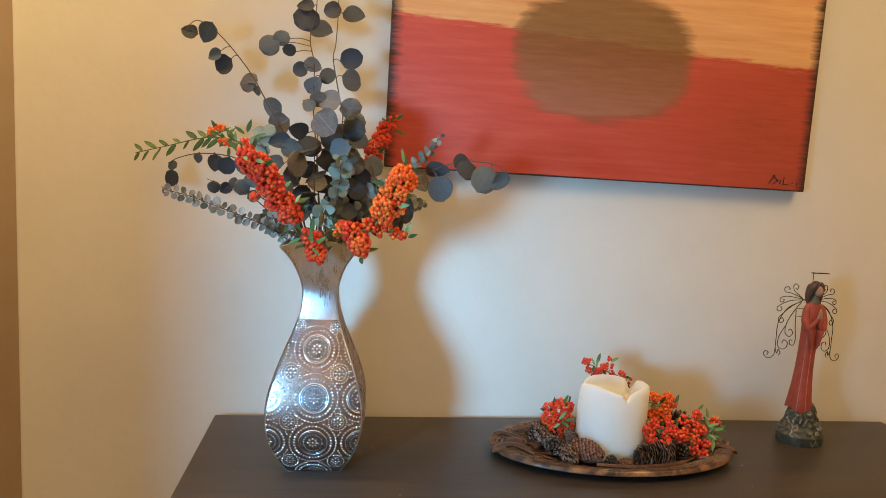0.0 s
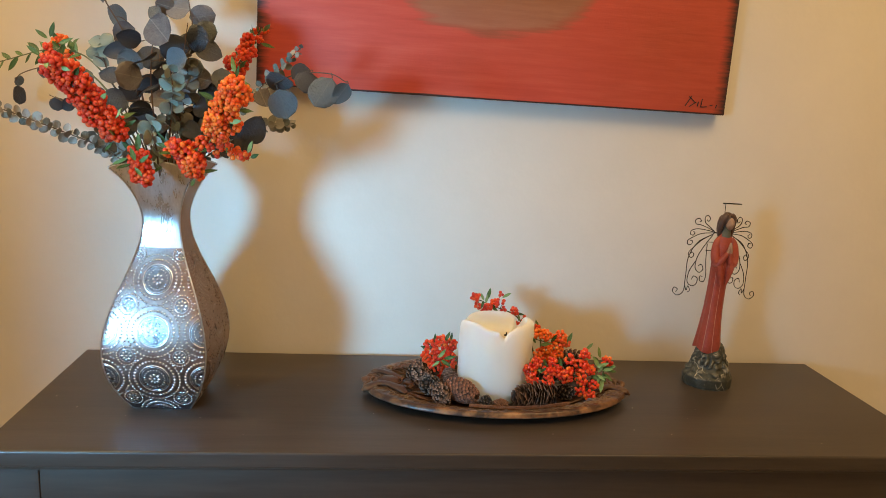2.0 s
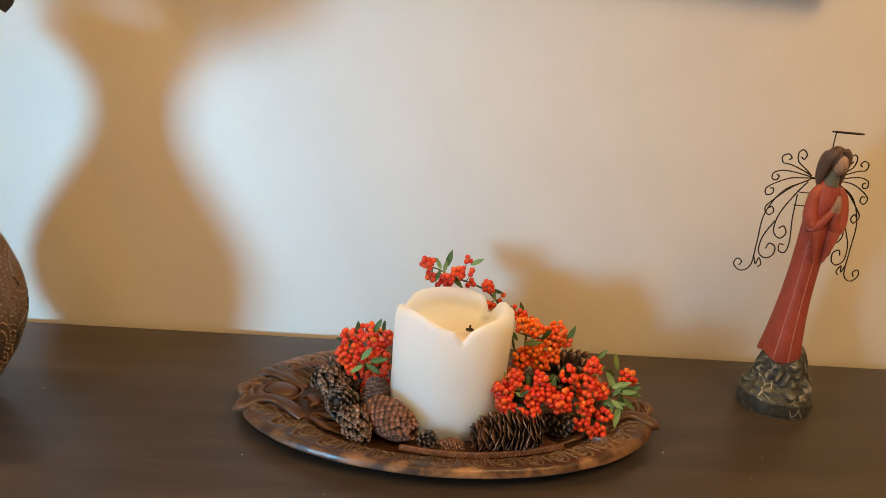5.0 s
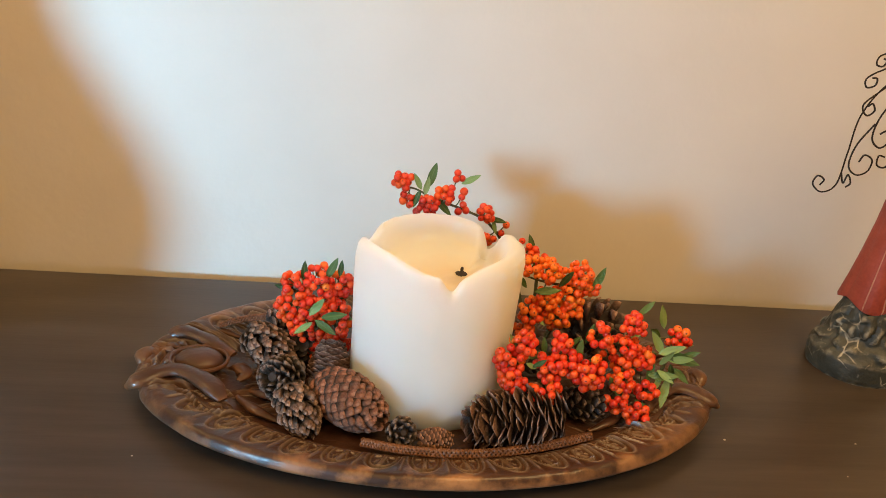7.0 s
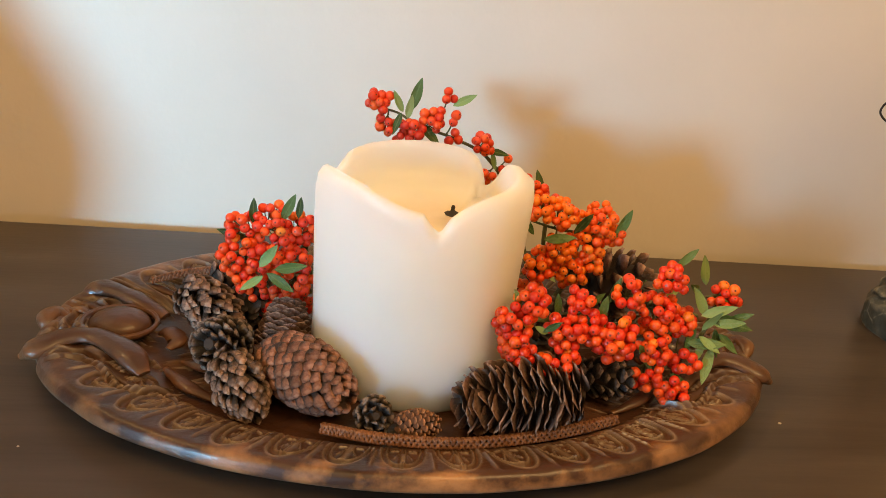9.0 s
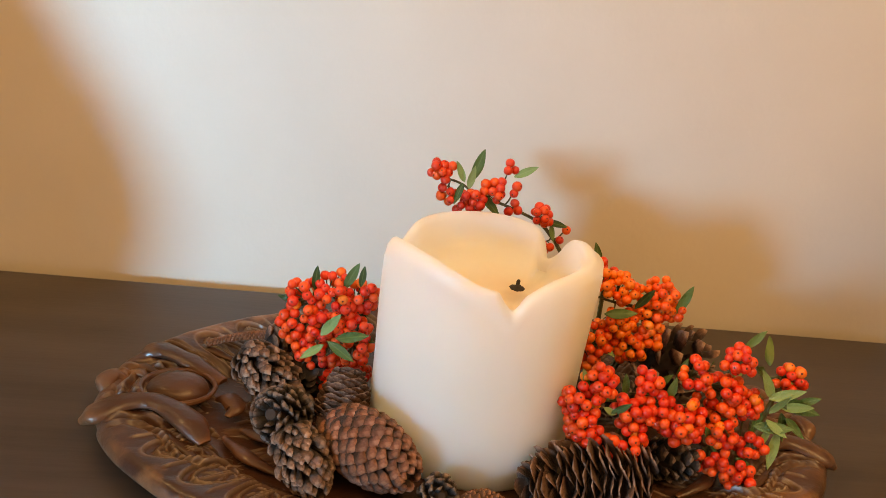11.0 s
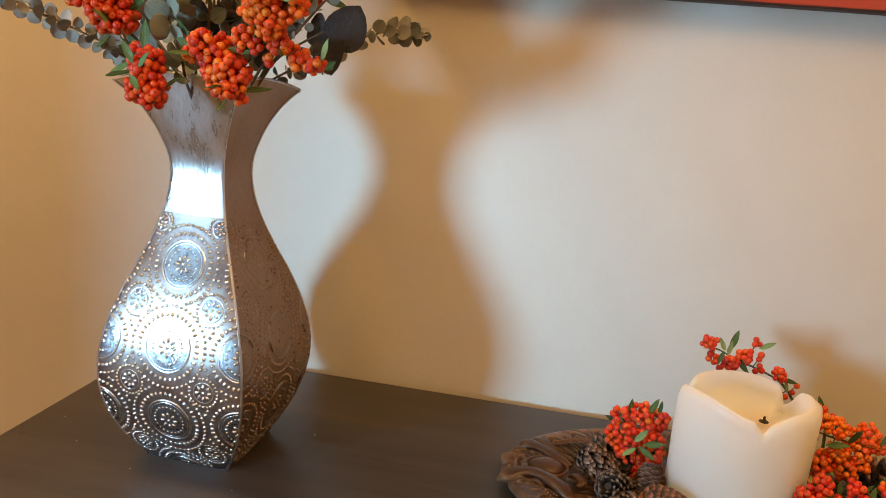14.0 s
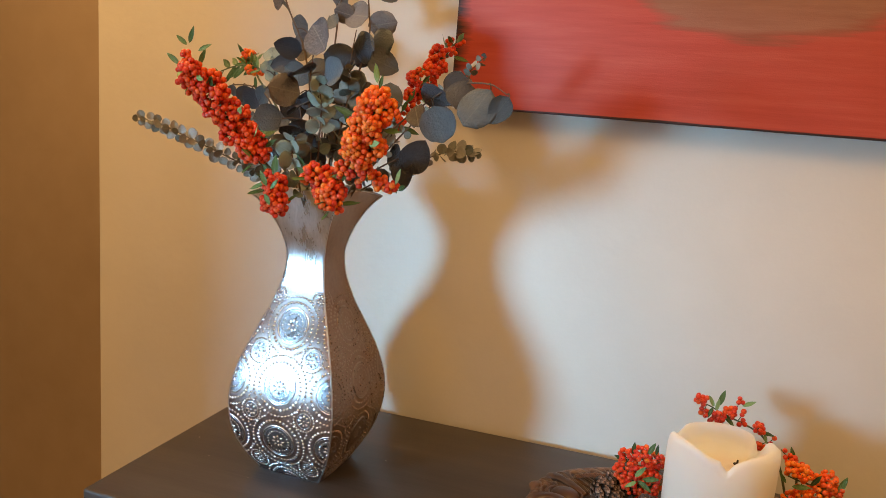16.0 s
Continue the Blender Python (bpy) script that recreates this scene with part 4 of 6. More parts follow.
def braided_cord(label, knots, r, turns, taper=False):
    c = thing("braided_cord", pose(*knots[0]), label, "cord", "cords on the tray")
    o = Vector(knots[0])
    n = int(turns * 12)
    pts = [p - o for p in spline(knots, n)]
    for k in range(8):
        bm = bmesh.new()
        sgn = 1 if k % 2 else -1
        path, rad = [], []
        for i, p in enumerate(pts):
            d = (pts[min(i + 1, n - 1)] - pts[max(i - 1, 0)]).normalized()
            a = d.cross(Vector((0, 0, 1))).normalized()
            b = a.cross(d)
            ang = sgn * i / 12 * math.tau * 0.42 + (k // 2) * math.tau / 4
            t = 1.0 if not taper else 0.65 + 0.35 * i / n
            rr = r * t * (0.70 + 0.16 * math.sin(i / 12 * math.tau * 1.68 + k * math.pi))
            path.append(p + rr * (a * math.cos(ang) + b * math.sin(ang)))
            rad.append(r * 0.26 * t)
        tube(bm, path, rad, 6)
        part("strand", bm, CORD, c)
    return c


braided_cord("long brown braided leather cord along the rim", [(0.391, 1.005, B + 0.0068), (0.420, 0.9975, B + 0.0075), (0.458, 0.9955, B + 0.0075), (0.501, 1.0035, B + 0.0072), (0.540, 1.0180, B + 0.0062)], 0.0029, 34)
braided_cord("short brown braided leather cord end", [(0.284, 1.129, B + 0.0125), (0.297, 1.133, B + 0.0155), (0.312, 1.137, B + 0.0165), (0.322, 1.139, B + 0.0165)], 0.0034, 12, True)

# ---- leaves and berries ----


def leaf_material(name, tones, vein, rough=0.5, spread=0.25):
    m, n, l, p = principled(name)
    co = n.new("ShaderNodeTexCoord").outputs["Object"]
    oi = n.new("ShaderNodeObjectInfo").outputs["Random"]
    f = mathn(n, l, "ADD", oi, mathn(n, l, "MULTIPLY", mathn(n, l, "SUBTRACT", noise_node(n, l, co, 1.6, 4), 0.5), spread * 2), True)
    c = ramp(n, l, f, [(k / (len(tones) - 1), t) for k, t in enumerate(tones)])
    sep = n.new("ShaderNodeSeparateXYZ")
    l.new(co, sep.inputs[0])
    rib = mathn(n, l, "SUBTRACT", 1.0, mathn(n, l, "MULTIPLY", mathn(n, l, "ABSOLUTE", sep.outputs[0]), 22), True)
    c = mix(n, l, mathn(n, l, "MULTIPLY", rib, 0.5), c, vein)
    l.new(c, p.inputs["Base Color"])
    p.inputs["Roughness"].default_value = rough
    bp = n.new("ShaderNodeBump")
    bp.inputs["Strength"].default_value, bp.inputs["Distance"].default_value = 0.3, 0.06
    l.new(noise_node(n, l, co, 7, 5), bp.inputs["Height"])
    l.new(bp.outputs[0], p.inputs["Normal"])
    return m


LEAF = [
    leaf_material("slate_eucalyptus", [(0.016, 0.020, 0.028), (0.028, 0.031, 0.040), (0.046, 0.044, 0.050)], (0.04, 0.04, 0.045)),
    leaf_material("grey_eucalyptus", [(0.060, 0.074, 0.084), (0.105, 0.118, 0.126), (0.082, 0.080, 0.086)], (0.13, 0.14, 0.13)),
    leaf_material("mauve_eucalyptus", [(0.095, 0.082, 0.082), (0.17, 0.155, 0.152), (0.068, 0.058, 0.064)], (0.28, 0.26, 0.22), 0.6, 0.35),
    leaf_material("sage_eucalyptus", [(0.14, 0.175, 0.135), (0.23, 0.255, 0.20), (0.11, 0.145, 0.115)], (0.26, 0.28, 0.22), 0.6),
    leaf_material("grey_green_eucalyptus", [(0.095, 0.105, 0.085), (0.17, 0.175, 0.145), (0.32, 0.305, 0.27)], (0.22, 0.21, 0.18), 0.6),
    leaf_material("firethorn_leaf", [(0.026, 0.066, 0.014), (0.052, 0.118, 0.026), (0.105, 0.185, 0.052)], (0.15, 0.23, 0.08), 0.38),
    leaf_material("pale_firethorn_leaf", [(0.16, 0.27, 0.075), (0.25, 0.36, 0.13)], (0.26, 0.32, 0.16), 0.45),
    leaf_material("pale_eucalyptus", [(0.13, 0.135, 0.11), (0.26, 0.255, 0.22), (0.40, 0.38, 0.34)], (0.4, 0.39, 0.35), 0.6),
]
TWIG = surface("brown_twig", (0.06, 0.035, 0.022), (0.13, 0.08, 0.05), 90, (0.6, 0.8), bump=0.3, dist=0.0005)
GREEN_TWIG = surface("green_twig", (0.05, 0.055, 0.022), (0.13, 0.14, 0.06), 90, (0.5, 0.7), bump=0.2, dist=0.0005)


def leaf_mesh(name, mat, outline, cup, wave, seed):
    """A thin leaf: base at the origin, grows along y for 2 units, faces z."""
    rnd = random.Random(seed)
    ph = rnd.uniform(0, 6)
    bm = bmesh.new()
    rows_t, rows_b = [], []
    for i in range(9):
        y = 2 * i / 8
        w = max(outline(y / 2), 0.015)
        row = []
        for j in range(7):
            s = j / 3 - 1
            z = cup * (s * s * w * w + 0.35 * (y / 2 - 0.5) ** 2) + wave * math.sin(3.1 * y + ph + 2 * s) * abs(s) * 0.5
            row.append(Vector((s * w, y, z)))
        rows_t.append(row)
        rows_b.append([v - Vector((0, 0, 0.022)) for v in row])
    a, b = grid(bm, rows_t), grid(bm, [r[::-1] for r in rows_b])
    for i in range(8):
        bm.faces.new((a[i][0], a[i + 1][0], b[i + 1][6], b[i][6]))
        bm.faces.new((a[i + 1][6], a[i][6], b[i][0], b[i + 1][0]))
    return finish(bm, name, mat, True, 80)


def round_outline(u):
    return 0.98 * math.sqrt(max(0.0, 1 - (2 * u - 1) ** 2)) * (0.93 + 0.14 * (1 - u))


def heart_outline(u):
    return 0.9 * math.sqrt(max(0.0, 1 - (2 * u - 1) ** 2)) ** 1.2 * (1.15 - 0.5 * u)


def narrow_outline(u):
    return 0.31 * math.sin(math.pi * u ** 0.85) ** 0.8


ROUND = [[leaf_mesh("leaf", LEAF[k], round_outline, 0.22, 0.10, 3 * k), leaf_mesh("leaf", LEAF[k], round_outline, -0.12, 0.16, 3 * k + 1), leaf_mesh("leaf", LEAF[k], heart_outline, 0.3, 0.12, 3 * k + 2)] for k in (0, 1, 2, 3, 4, 7)]
NARROW = [[leaf_mesh("leaf", LEAF[k], narrow_outline, 0.5, 0.06, 40 + k), leaf_mesh("leaf", LEAF[k], narrow_outline, -0.2, 0.12, 50 + k)] for k in (5, 6)]


def frame_of(base, along, face):
    y = Vector(along).normalized()
    z = Vector(face) - y * y.dot(Vector(face))
    if z.length < 1e-3:
        z = y.orthogonal()
    z.normalize()
    x = y.cross(z)
    m = Matrix((x, y, z)).transposed().to_4x4()
    m.translation = base
    return m


def in_neck(p, k=1.0):
    """Where a stem through p passes the vase's neck."""
    v = Vector((p[0] + 0.0365, p[1] - 1.053)) * 0.35
    if v.length > 0.017:
        v *= 0.017 / v.length
    return -0.0365 + v.x * k, 1.053 + v.y * k


def eucalyptus_branch(label, knots, leaves, seed, thick=0.0013):
    """A branch with single large round leaves, each (x, y, z, radius, tone)."""
    rnd = random.Random(seed)
    foot = Vector((-0.036 + rnd.uniform(-0.012, 0.012), 1.053 + rnd.uniform(-0.012, 0.012), T + 0.20))
    o = thing("eucalyptus_branch", Matrix.Translation(foot), label, "branch", "branches in the vase")
    line = [p - foot for p in spline([*knots, (*in_neck(knots[-1]), T + 0.292), (*in_neck(knots[-1], 0.6), T + 0.25), foot], 44)]
    bm = bmesh.new()
    tube(bm, line, [thick * (0.45 + 0.8 * i / 43) for i in range(44)], 6)
    hang = []
    for x, y, z, r, tone in leaves:
        c = Vector((x, y, z)) - foot
        near = min(line[:36], key=lambda p: (p - c).length + 0.15 * abs(p.z - c.z + 0.2 * r))
        d = c - near
        if d.length < r * 0.5:
            d = Vector((rnd.uniform(-1, 1), rnd.uniform(-0.2, 0.2), rnd.uniform(-0.6, 0.8)))
        d = (d.normalized() + Vector((rnd.uniform(-0.3, 0.3), rnd.uniform(-0.35, 0.35), rnd.uniform(-0.3, 0.2)))).normalized()
        base = c - d * r
        tube(bm, spline([near, (near + base) / 2 + Vector((0, 0, r * 0.15)), base], 6), thick * 0.5, 5)
        face = Vector((rnd.uniform(-0.5, 0.5), -1, rnd.uniform(-0.35, 0.5)))
        hang.append((frame_of(base, d, face) @ Matrix.Scale(r, 4), tone))
    part("stem", bm, TWIG, o)
    for m, tone in hang:
        place("leaf", rnd.choice(ROUND[tone]), o, m @ Matrix.Scale(rnd.uniform(0.85, 1.03), 4, (1, 0, 0)))
    return o


def small_leaf_sprig(label, knots, n, size, tone, seed, foot_in=True, spread=1.0, bare=0.0):
    """A twig closely set with pairs of small round leaves."""
    rnd = random.Random(seed)
    foot = Vector((-0.034 + rnd.uniform(-0.015, 0.015), 1.045 + rnd.uniform(-0.015, 0.015), T + 0.22))
    o = thing("eucalyptus_sprig", Matrix.Translation(foot), label, "branch", "branches in the vase")
    line = [p - foot for p in spline(knots, 40)]
    tail = spline([knots[-2], knots[-1], (*in_neck(knots[-1]), T + 0.292), (*in_neck(knots[-1], 0.6), T + 0.25), foot], 24)[8:]
    full = line + [p - foot for p in tail]
    bm = bmesh.new()
    tube(bm, full, [0.0005 + 0.0009 * i / len(full) for i in range(len(full))], 6)
    part("stem", bm, TWIG, o)
    for i in range(n):
        u = (i + 0.5) / n
        if u < bare:
            continue
        k = min(int(u * 39), 38)
        p = line[k].lerp(line[k + 1], u * 39 - k)
        d = (line[max(k - 1, 0)] - line[k + 1]).normalized()
        s = d.cross(Vector((0, 0, 1))).normalized()
        t = s.cross(d)
        a0 = i * 1.57 + rnd.uniform(-0.4, 0.4)
        for w in (0, math.pi):
            out = (s * math.cos(a0 + w) + t * math.sin(a0 + w)) * spread + d * rnd.uniform(0.25, 0.8)
            out.normalize()
            r = size * (0.55 + 0.5 * math.sin(math.pi * (0.15 + 0.75 * u))) * rnd.uniform(0.8, 1.15)
            face = d * -0.6 + Vector((rnd.uniform(-0.5, 0.5), -0.8, rnd.uniform(-0.2, 0.9)))
            place("leaf", rnd.choice(ROUND[tone]), o, frame_of(p + out * 0.0012, out, face) @ Matrix.Scale(r, 4))
    return o


def berry_material(name, a, b, c):
    m, n, l, p = principled(name)
    co = n.new("ShaderNodeTexCoord").outputs["Object"]
    oi = n.new("ShaderNodeObjectInfo").outputs["Random"]
    f = mathn(n, l, "ADD", oi, mathn(n, l, "MULTIPLY", mathn(n, l, "SUBTRACT", noise_node(n, l, co, 1.3, 3), 0.5), 0.5), True)
    col = ramp(n, l, f, [(0.05, a), (0.5, b), (0.95, c)])
    sp = noise_node(n, l, co, 9, 2)
    col = mix(n, l, mathn(n, l, "MULTIPLY", mathn(n, l, "SUBTRACT", sp, 0.68), 4, True), col, (0.25, 0.07, 0.02))
    l.new(col, p.inputs["Base Color"])
    p.inputs["Roughness"].default_value = 0.36
    p.inputs["Subsurface Weight"].default_value = 0.15
    p.inputs["Subsurface Radius"].default_value = (0.5, 0.12, 0.04)
    p.inputs["Subsurface Scale"].default_value = 0.3
    return m


BERRY_RED = berry_material("red_berry", (0.52, 0.016, 0.006), (0.68, 0.034, 0.008), (0.78, 0.080, 0.010))
BERRY_SCARLET = berry_material("scarlet_berry", (0.64, 0.020, 0.008), (0.76, 0.040, 0.010), (0.84, 0.085, 0.013))
BERRY_ORANGE = berry_material("orange_berry", (0.80, 0.060, 0.010), (0.86, 0.12, 0.012), (0.88, 0.19, 0.018))
CALYX = surface("dry_calyx", (0.06, 0.012, 0.007), (0.14, 0.035, 0.018), 3, (0.7, 0.9), bump=0)


def berry_mesh(name, mat):
    """A unit berry with a dimple and a dry star at its far end (+z)."""
    bm = bmesh.new()
    rows = []
    for r, z in ((0.10, -0.90), (0.55, -0.80), (0.88, -0.42), (1.0, 0.02), (0.90, 0.45), (0.62, 0.76), (0.30, 0.90), (0.15, 0.86)):
        rows.append([Vector((r * math.cos(k * math.tau / 12), r * math.sin(k * math.tau / 12), z)) for k in range(12)])
    vs = grid(bm, rows, closed_v=True)
    bm.faces.new(vs[0][::-1])
    f = bm.faces.new(vs[-1])
    f.material_index = 1
    for k in range(5):
        a = k * math.tau / 5
        p = [Vector((rr * math.cos(a + da), rr * math.sin(a + da), z)) for rr, da, z in ((0.14, -0.35, 0.87), (0.14, 0.35, 0.87), (0.24, 0, 0.97))]
        f = bm.faces.new([bm.verts.new(q) for q in p])
        f.material_index = 1
    return finish(bm, name, [mat, CALYX], True, 70)


ON = "berries on the tray"
BERRY = {"red": berry_mesh("berry", BERRY_RED), "scarlet": berry_mesh("berry", BERRY_SCARLET), "orange": berry_mesh("berry", BERRY_ORANGE)}


def cyme(rnd, centre, R, n, node, r, got, jitter=0.30):
    """Round heads of berries: n of them on a small dome that turns away from its node."""
    d0 = centre - node
    d0 = (d0.normalized() if d0.length > 1e-4 else Vector((0, 0, 1))) + Vector((0, -0.45, 0.25))
    d0.normalize()
    root = centre - d0 * R * 0.9
    if n == 1:
        got.append((centre, d0, root))
        return root
    put = tries = 0
    R, n = R * 1.16, round(n * 1.75)
    while put < n and tries < 420:
        tries += 1
        d = Vector((rnd.gauss(0, 1), rnd.gauss(0, 1), rnd.gauss(0, 1))).normalized()
        if d.dot(d0) < -0.30:
            continue
        q = centre + d * max(R - r, 0.6 * r) * rnd.uniform(1 - jitter, 1 + jitter)
        if all((q - g).length > 1.46 * r for g, *_ in got):
            got.append((q, (d + d0 * 0.4).normalized(), root))
            put += 1
    return root


def firethorn(label, foot, axis, heads, hue, seed, leaves=14, r=0.0034, group="branches in the vase", tail=(), leaf_size=0.0095, pale=0.2, extra=(), radii=(), n=0):
    """A berried branch: a stem, heads of berries on thin stalks and a few narrow leaves."""
    rnd = random.Random(seed)
    foot = Vector(foot)
    o = thing("firethorn_branch", Matrix.Translation(foot), label, "branch", group)
    line = [p - foot for p in spline(axis, 40)]
    bm = bmesh.new()
    full = line + [p - foot for p in (spline([axis[-1], *tail, (*in_neck(axis[-1]), T + 0.292), foot], 18)[1:] if tail and group != ON else spline([axis[-1], *tail, foot], 14)[1:])]
    tube(bm, full, [0.0007 + 0.0008 * i / len(full) for i in range(len(full))], 6)
    girth = lambda u: curve1([(j / (len(radii) - 1), v) for j, v in enumerate(radii)], u) if radii else 0.014
    heads = [(Vector(h[:3]) - foot, h[3], h[4]) for h in heads]
    if n:
        k = max(3, round(n / 9.5))
        for i in range(k):
            u = min(max((i + 0.5) / k + rnd.uniform(-0.3, 0.3) / k, 0.0), 1.0)
            p = line[min(int(u * 39), 39)]
            d = (line[max(int(u * 39) - 1, 0)] - line[min(int(u * 39) + 1, 39)]).normalized()
            a = d.orthogonal().normalized()
            a = Matrix.Rotation(i * 2.399963 + rnd.uniform(-0.4, 0.4), 3, d) @ a
            a = (a + Vector((0, -0.30, 0.08))).normalized()
            R = max(min(girth(u) * 0.55, 0.0105), 0.0066) * rnd.uniform(0.82, 1.15)
            heads.append((p + a * max(girth(u) * rnd.uniform(0.74, 1.20) - R, 0.001), R, rnd.randint(9, 13)))
    got = []
    for c, R, m in heads:
        near = min(line, key=lambda p: (p - c).length)
        first = len(got)
        root = cyme(rnd, c, R, m, near, r, got)
        tube(bm, spline([near, near.lerp(root, 0.5) + Vector((0, 0, -0.001)), root], 5), [0.0006, 0.00055, 0.0005, 0.0005, 0.00045], 5, caps=False)
        for q, d, b in got[first:]:
            tube(bm, [b, b.lerp(q, 0.5) + Vector((rnd.uniform(-1, 1), rnd.uniform(-1, 1), rnd.uniform(-1, 1))) * 0.0006, q - d * r * 0.6], 0.00035, 4, caps=False)
    part("stem", bm, GREEN_TWIG, o)
    for q, d, b in got:
        m = Matrix.Translation(q) @ align((d + Vector((rnd.uniform(-0.6, 0.6), rnd.uniform(-0.6, 0.6), rnd.uniform(-0.6, 0.6)))).normalized(), rnd.uniform(0, 6)) @ Matrix.Scale(r * rnd.uniform(0.86, 1.10), 4)
        h = hue if hue != "mixed" else ("orange" if rnd.random() < 0.5 else "red")
        if hue == "scarlet" and rnd.random() < 0.10:
            h = "orange"
        place("berry", BERRY[h], o, m)
    for i in range(leaves):
        u = rnd.random()
        k = min(int(u * 39), 38)
        d = Vector((rnd.uniform(-1, 1), rnd.uniform(-1, 0.3), rnd.uniform(-0.5, 1))).normalized()
        kind = 1 if rnd.random() < pale else 0
        b = line[k] + d * girth(u) * (0.65 if radii else 0.5)
        place("leaf", rnd.choice(NARROW[kind]), o, frame_of(b, d + Vector((0, 0, 0.25)), (rnd.uniform(-0.6, 0.6), -0.8, rnd.uniform(0, 0.9))) @ Matrix.Scale(leaf_size * rnd.uniform(0.7, 1.25), 4))
    for x, y, z, dx, dy, dz, size, kind in extra:
        place("leaf", NARROW[kind][0], o, frame_of(Vector((x, y, z)) - foot, (dx, dy, dz), (0.2, -0.9, 0.5)) @ Matrix.Scale(size, 4))
    return o


# ---- berries on the tray ----
firethorn("red firethorn berries with green leaves beside the candle", (0.378, 1.125, B + 0.012), [(0.348, 1.116, 0.908), (0.356, 1.116, 0.903), (0.364, 1.116, 0.896), (0.372, 1.118, 0.886)],
          [(0.341, 1.110, 0.916, 0.0100, 11), (0.357, 1.110, 0.922, 0.0096, 11), (0.372, 1.112, 0.917, 0.0092, 10), (0.338, 1.107, 0.898, 0.0100, 12), (0.353, 1.103, 0.885, 0.0098, 12), (0.370, 1.102, 0.889, 0.0092, 10), (0.358, 1.104, 0.872, 0.0085, 10), (0.374, 1.106, 0.875, 0.0080, 8), (0.347, 1.106, 0.908, 0.0070, 5), (0.356, 1.102, 0.903, 0.0090, 11), (0.369, 1.104, 0.903, 0.0090, 11), (0.344, 1.103, 0.889, 0.0075, 7), (0.364, 1.106, 0.913, 0.0070, 6)],
          "scarlet", 31, 4, 0.0030, ON, (), 0.0085, 0.2,
          [(0.352, 1.090, 0.904, 0.5, -0.2, 0.8, 0.0095, 1), (0.360, 1.089, 0.903, 1.0, -0.2, 0.3, 0.0095, 0), (0.356, 1.089, 0.901, 0.8, -0.2, -0.5, 0.0090, 0), (0.354, 1.089, 0.899, -0.9, -0.2, -0.6, 0.0075, 1), (0.346, 1.108, 0.922, 0.05, 0, 1, 0.0075, 0), (0.362, 1.106, 0.925, 0.45, 0, 1, 0.0090, 0), (0.371, 1.106, 0.927, 0.1, 0, 1, 0.0065, 0)])
firethorn("thin red firethorn sprig rising behind the candle", (0.520, 1.150, B + 0.012), [(0.414, 1.160, 0.978), (0.424, 1.161, 0.976), (0.440, 1.162, 0.968), (0.458, 1.162, 0.963), (0.478, 1.161, 0.955), (0.490, 1.160, 0.944)],
          [(0.413, 1.158, 0.983, 0.0074, 8), (0.418, 1.157, 0.970, 0.0066, 6), (0.433, 1.156, 0.967, 0.0078, 8), (0.446, 1.158, 0.974, 0.0074, 8), (0.454, 1.160, 0.988, 0.0054, 4), (0.459, 1.158, 0.976, 0.0048, 2), (0.425, 1.157, 0.960, 0.003, 1), (0.459, 1.158, 0.964, 0.0054, 4), (0.477, 1.156, 0.962, 0.0074, 8), (0.495, 1.158, 0.953, 0.003, 1), (0.482, 1.157, 0.942, 0.0056, 5), (0.492, 1.158, 0.946, 0.003, 1)],
          "red", 32, 0, 0.0030, ON, [(0.505, 1.158, 0.920)], 0.008, 0.2,
          [(0.432, 1.160, 0.978, 0.25, 0, 1, 0.0105, 0), (0.457, 1.160, 0.983, 0.8, 0, 0.45, 0.0080, 1), (0.427, 1.156, 0.978, -0.5, -0.2, 1, 0.0075, 1), (0.426, 1.154, 0.978, -0.3, -0.2, -0.9, 0.0070, 0), (0.438, 1.157, 0.972, 0.8, -0.2, -0.8, 0.0095, 0), (0.430, 1.156, 0.974, 0.1, -0.2, 1, 0.0080, 1), (0.481, 1.157, 0.958, 1, -0.1, -0.15, 0.0070, 0), (0.484, 1.157, 0.957, 0.3, -0.1, -1, 0.0060, 1)])
firethorn("red firethorn twig hanging behind the candle", (0.525, 1.145, B + 0.012), [(0.502, 1.146, 0.946), (0.511, 1.143, 0.938), (0.520, 1.140, 0.930)],
          [(0.505, 1.140, 0.948, 0.003, 1), (0.512, 1.139, 0.939, 0.0068, 6), (0.521, 1.138, 0.933, 0.0062, 6)], "red", 33, 1, 0.0030, ON, (), 0.007, 0.1)
firethorn("orange firethorn berries leaning on a pine cone", (0.530, 1.130, B + 0.010), [(0.508, 1.128, 0.925), (0.522, 1.126, 0.922), (0.538, 1.126, 0.920), (0.552, 1.127, 0.922)],
          [(0.512, 1.120, 0.936, 0.0080, 7), (0.524, 1.119, 0.934, 0.0088, 10), (0.546, 1.118, 0.932, 0.0098, 13), (0.555, 1.118, 0.923, 0.0074, 8), (0.522, 1.114, 0.914, 0.0096, 12), (0.541, 1.115, 0.918, 0.0094, 12)],
          "orange", 34, 2, 0.0030, ON, (), 0.0085, 0.2, [(0.557, 1.114, 0.922, 0.35, 0, 1, 0.0105, 0), (0.512, 1.108, 0.922, 0.9, -0.3, 0.25, 0.0095, 0), (0.530, 1.110, 0.926, 0.5, -0.2, 0.9, 0.0085, 0), (0.506, 1.110, 0.924, -0.5, -0.2, 0.7, 0.0070, 0), (0.515, 1.106, 0.903, 0.7, -0.3, -0.6, 0.0050, 1)])
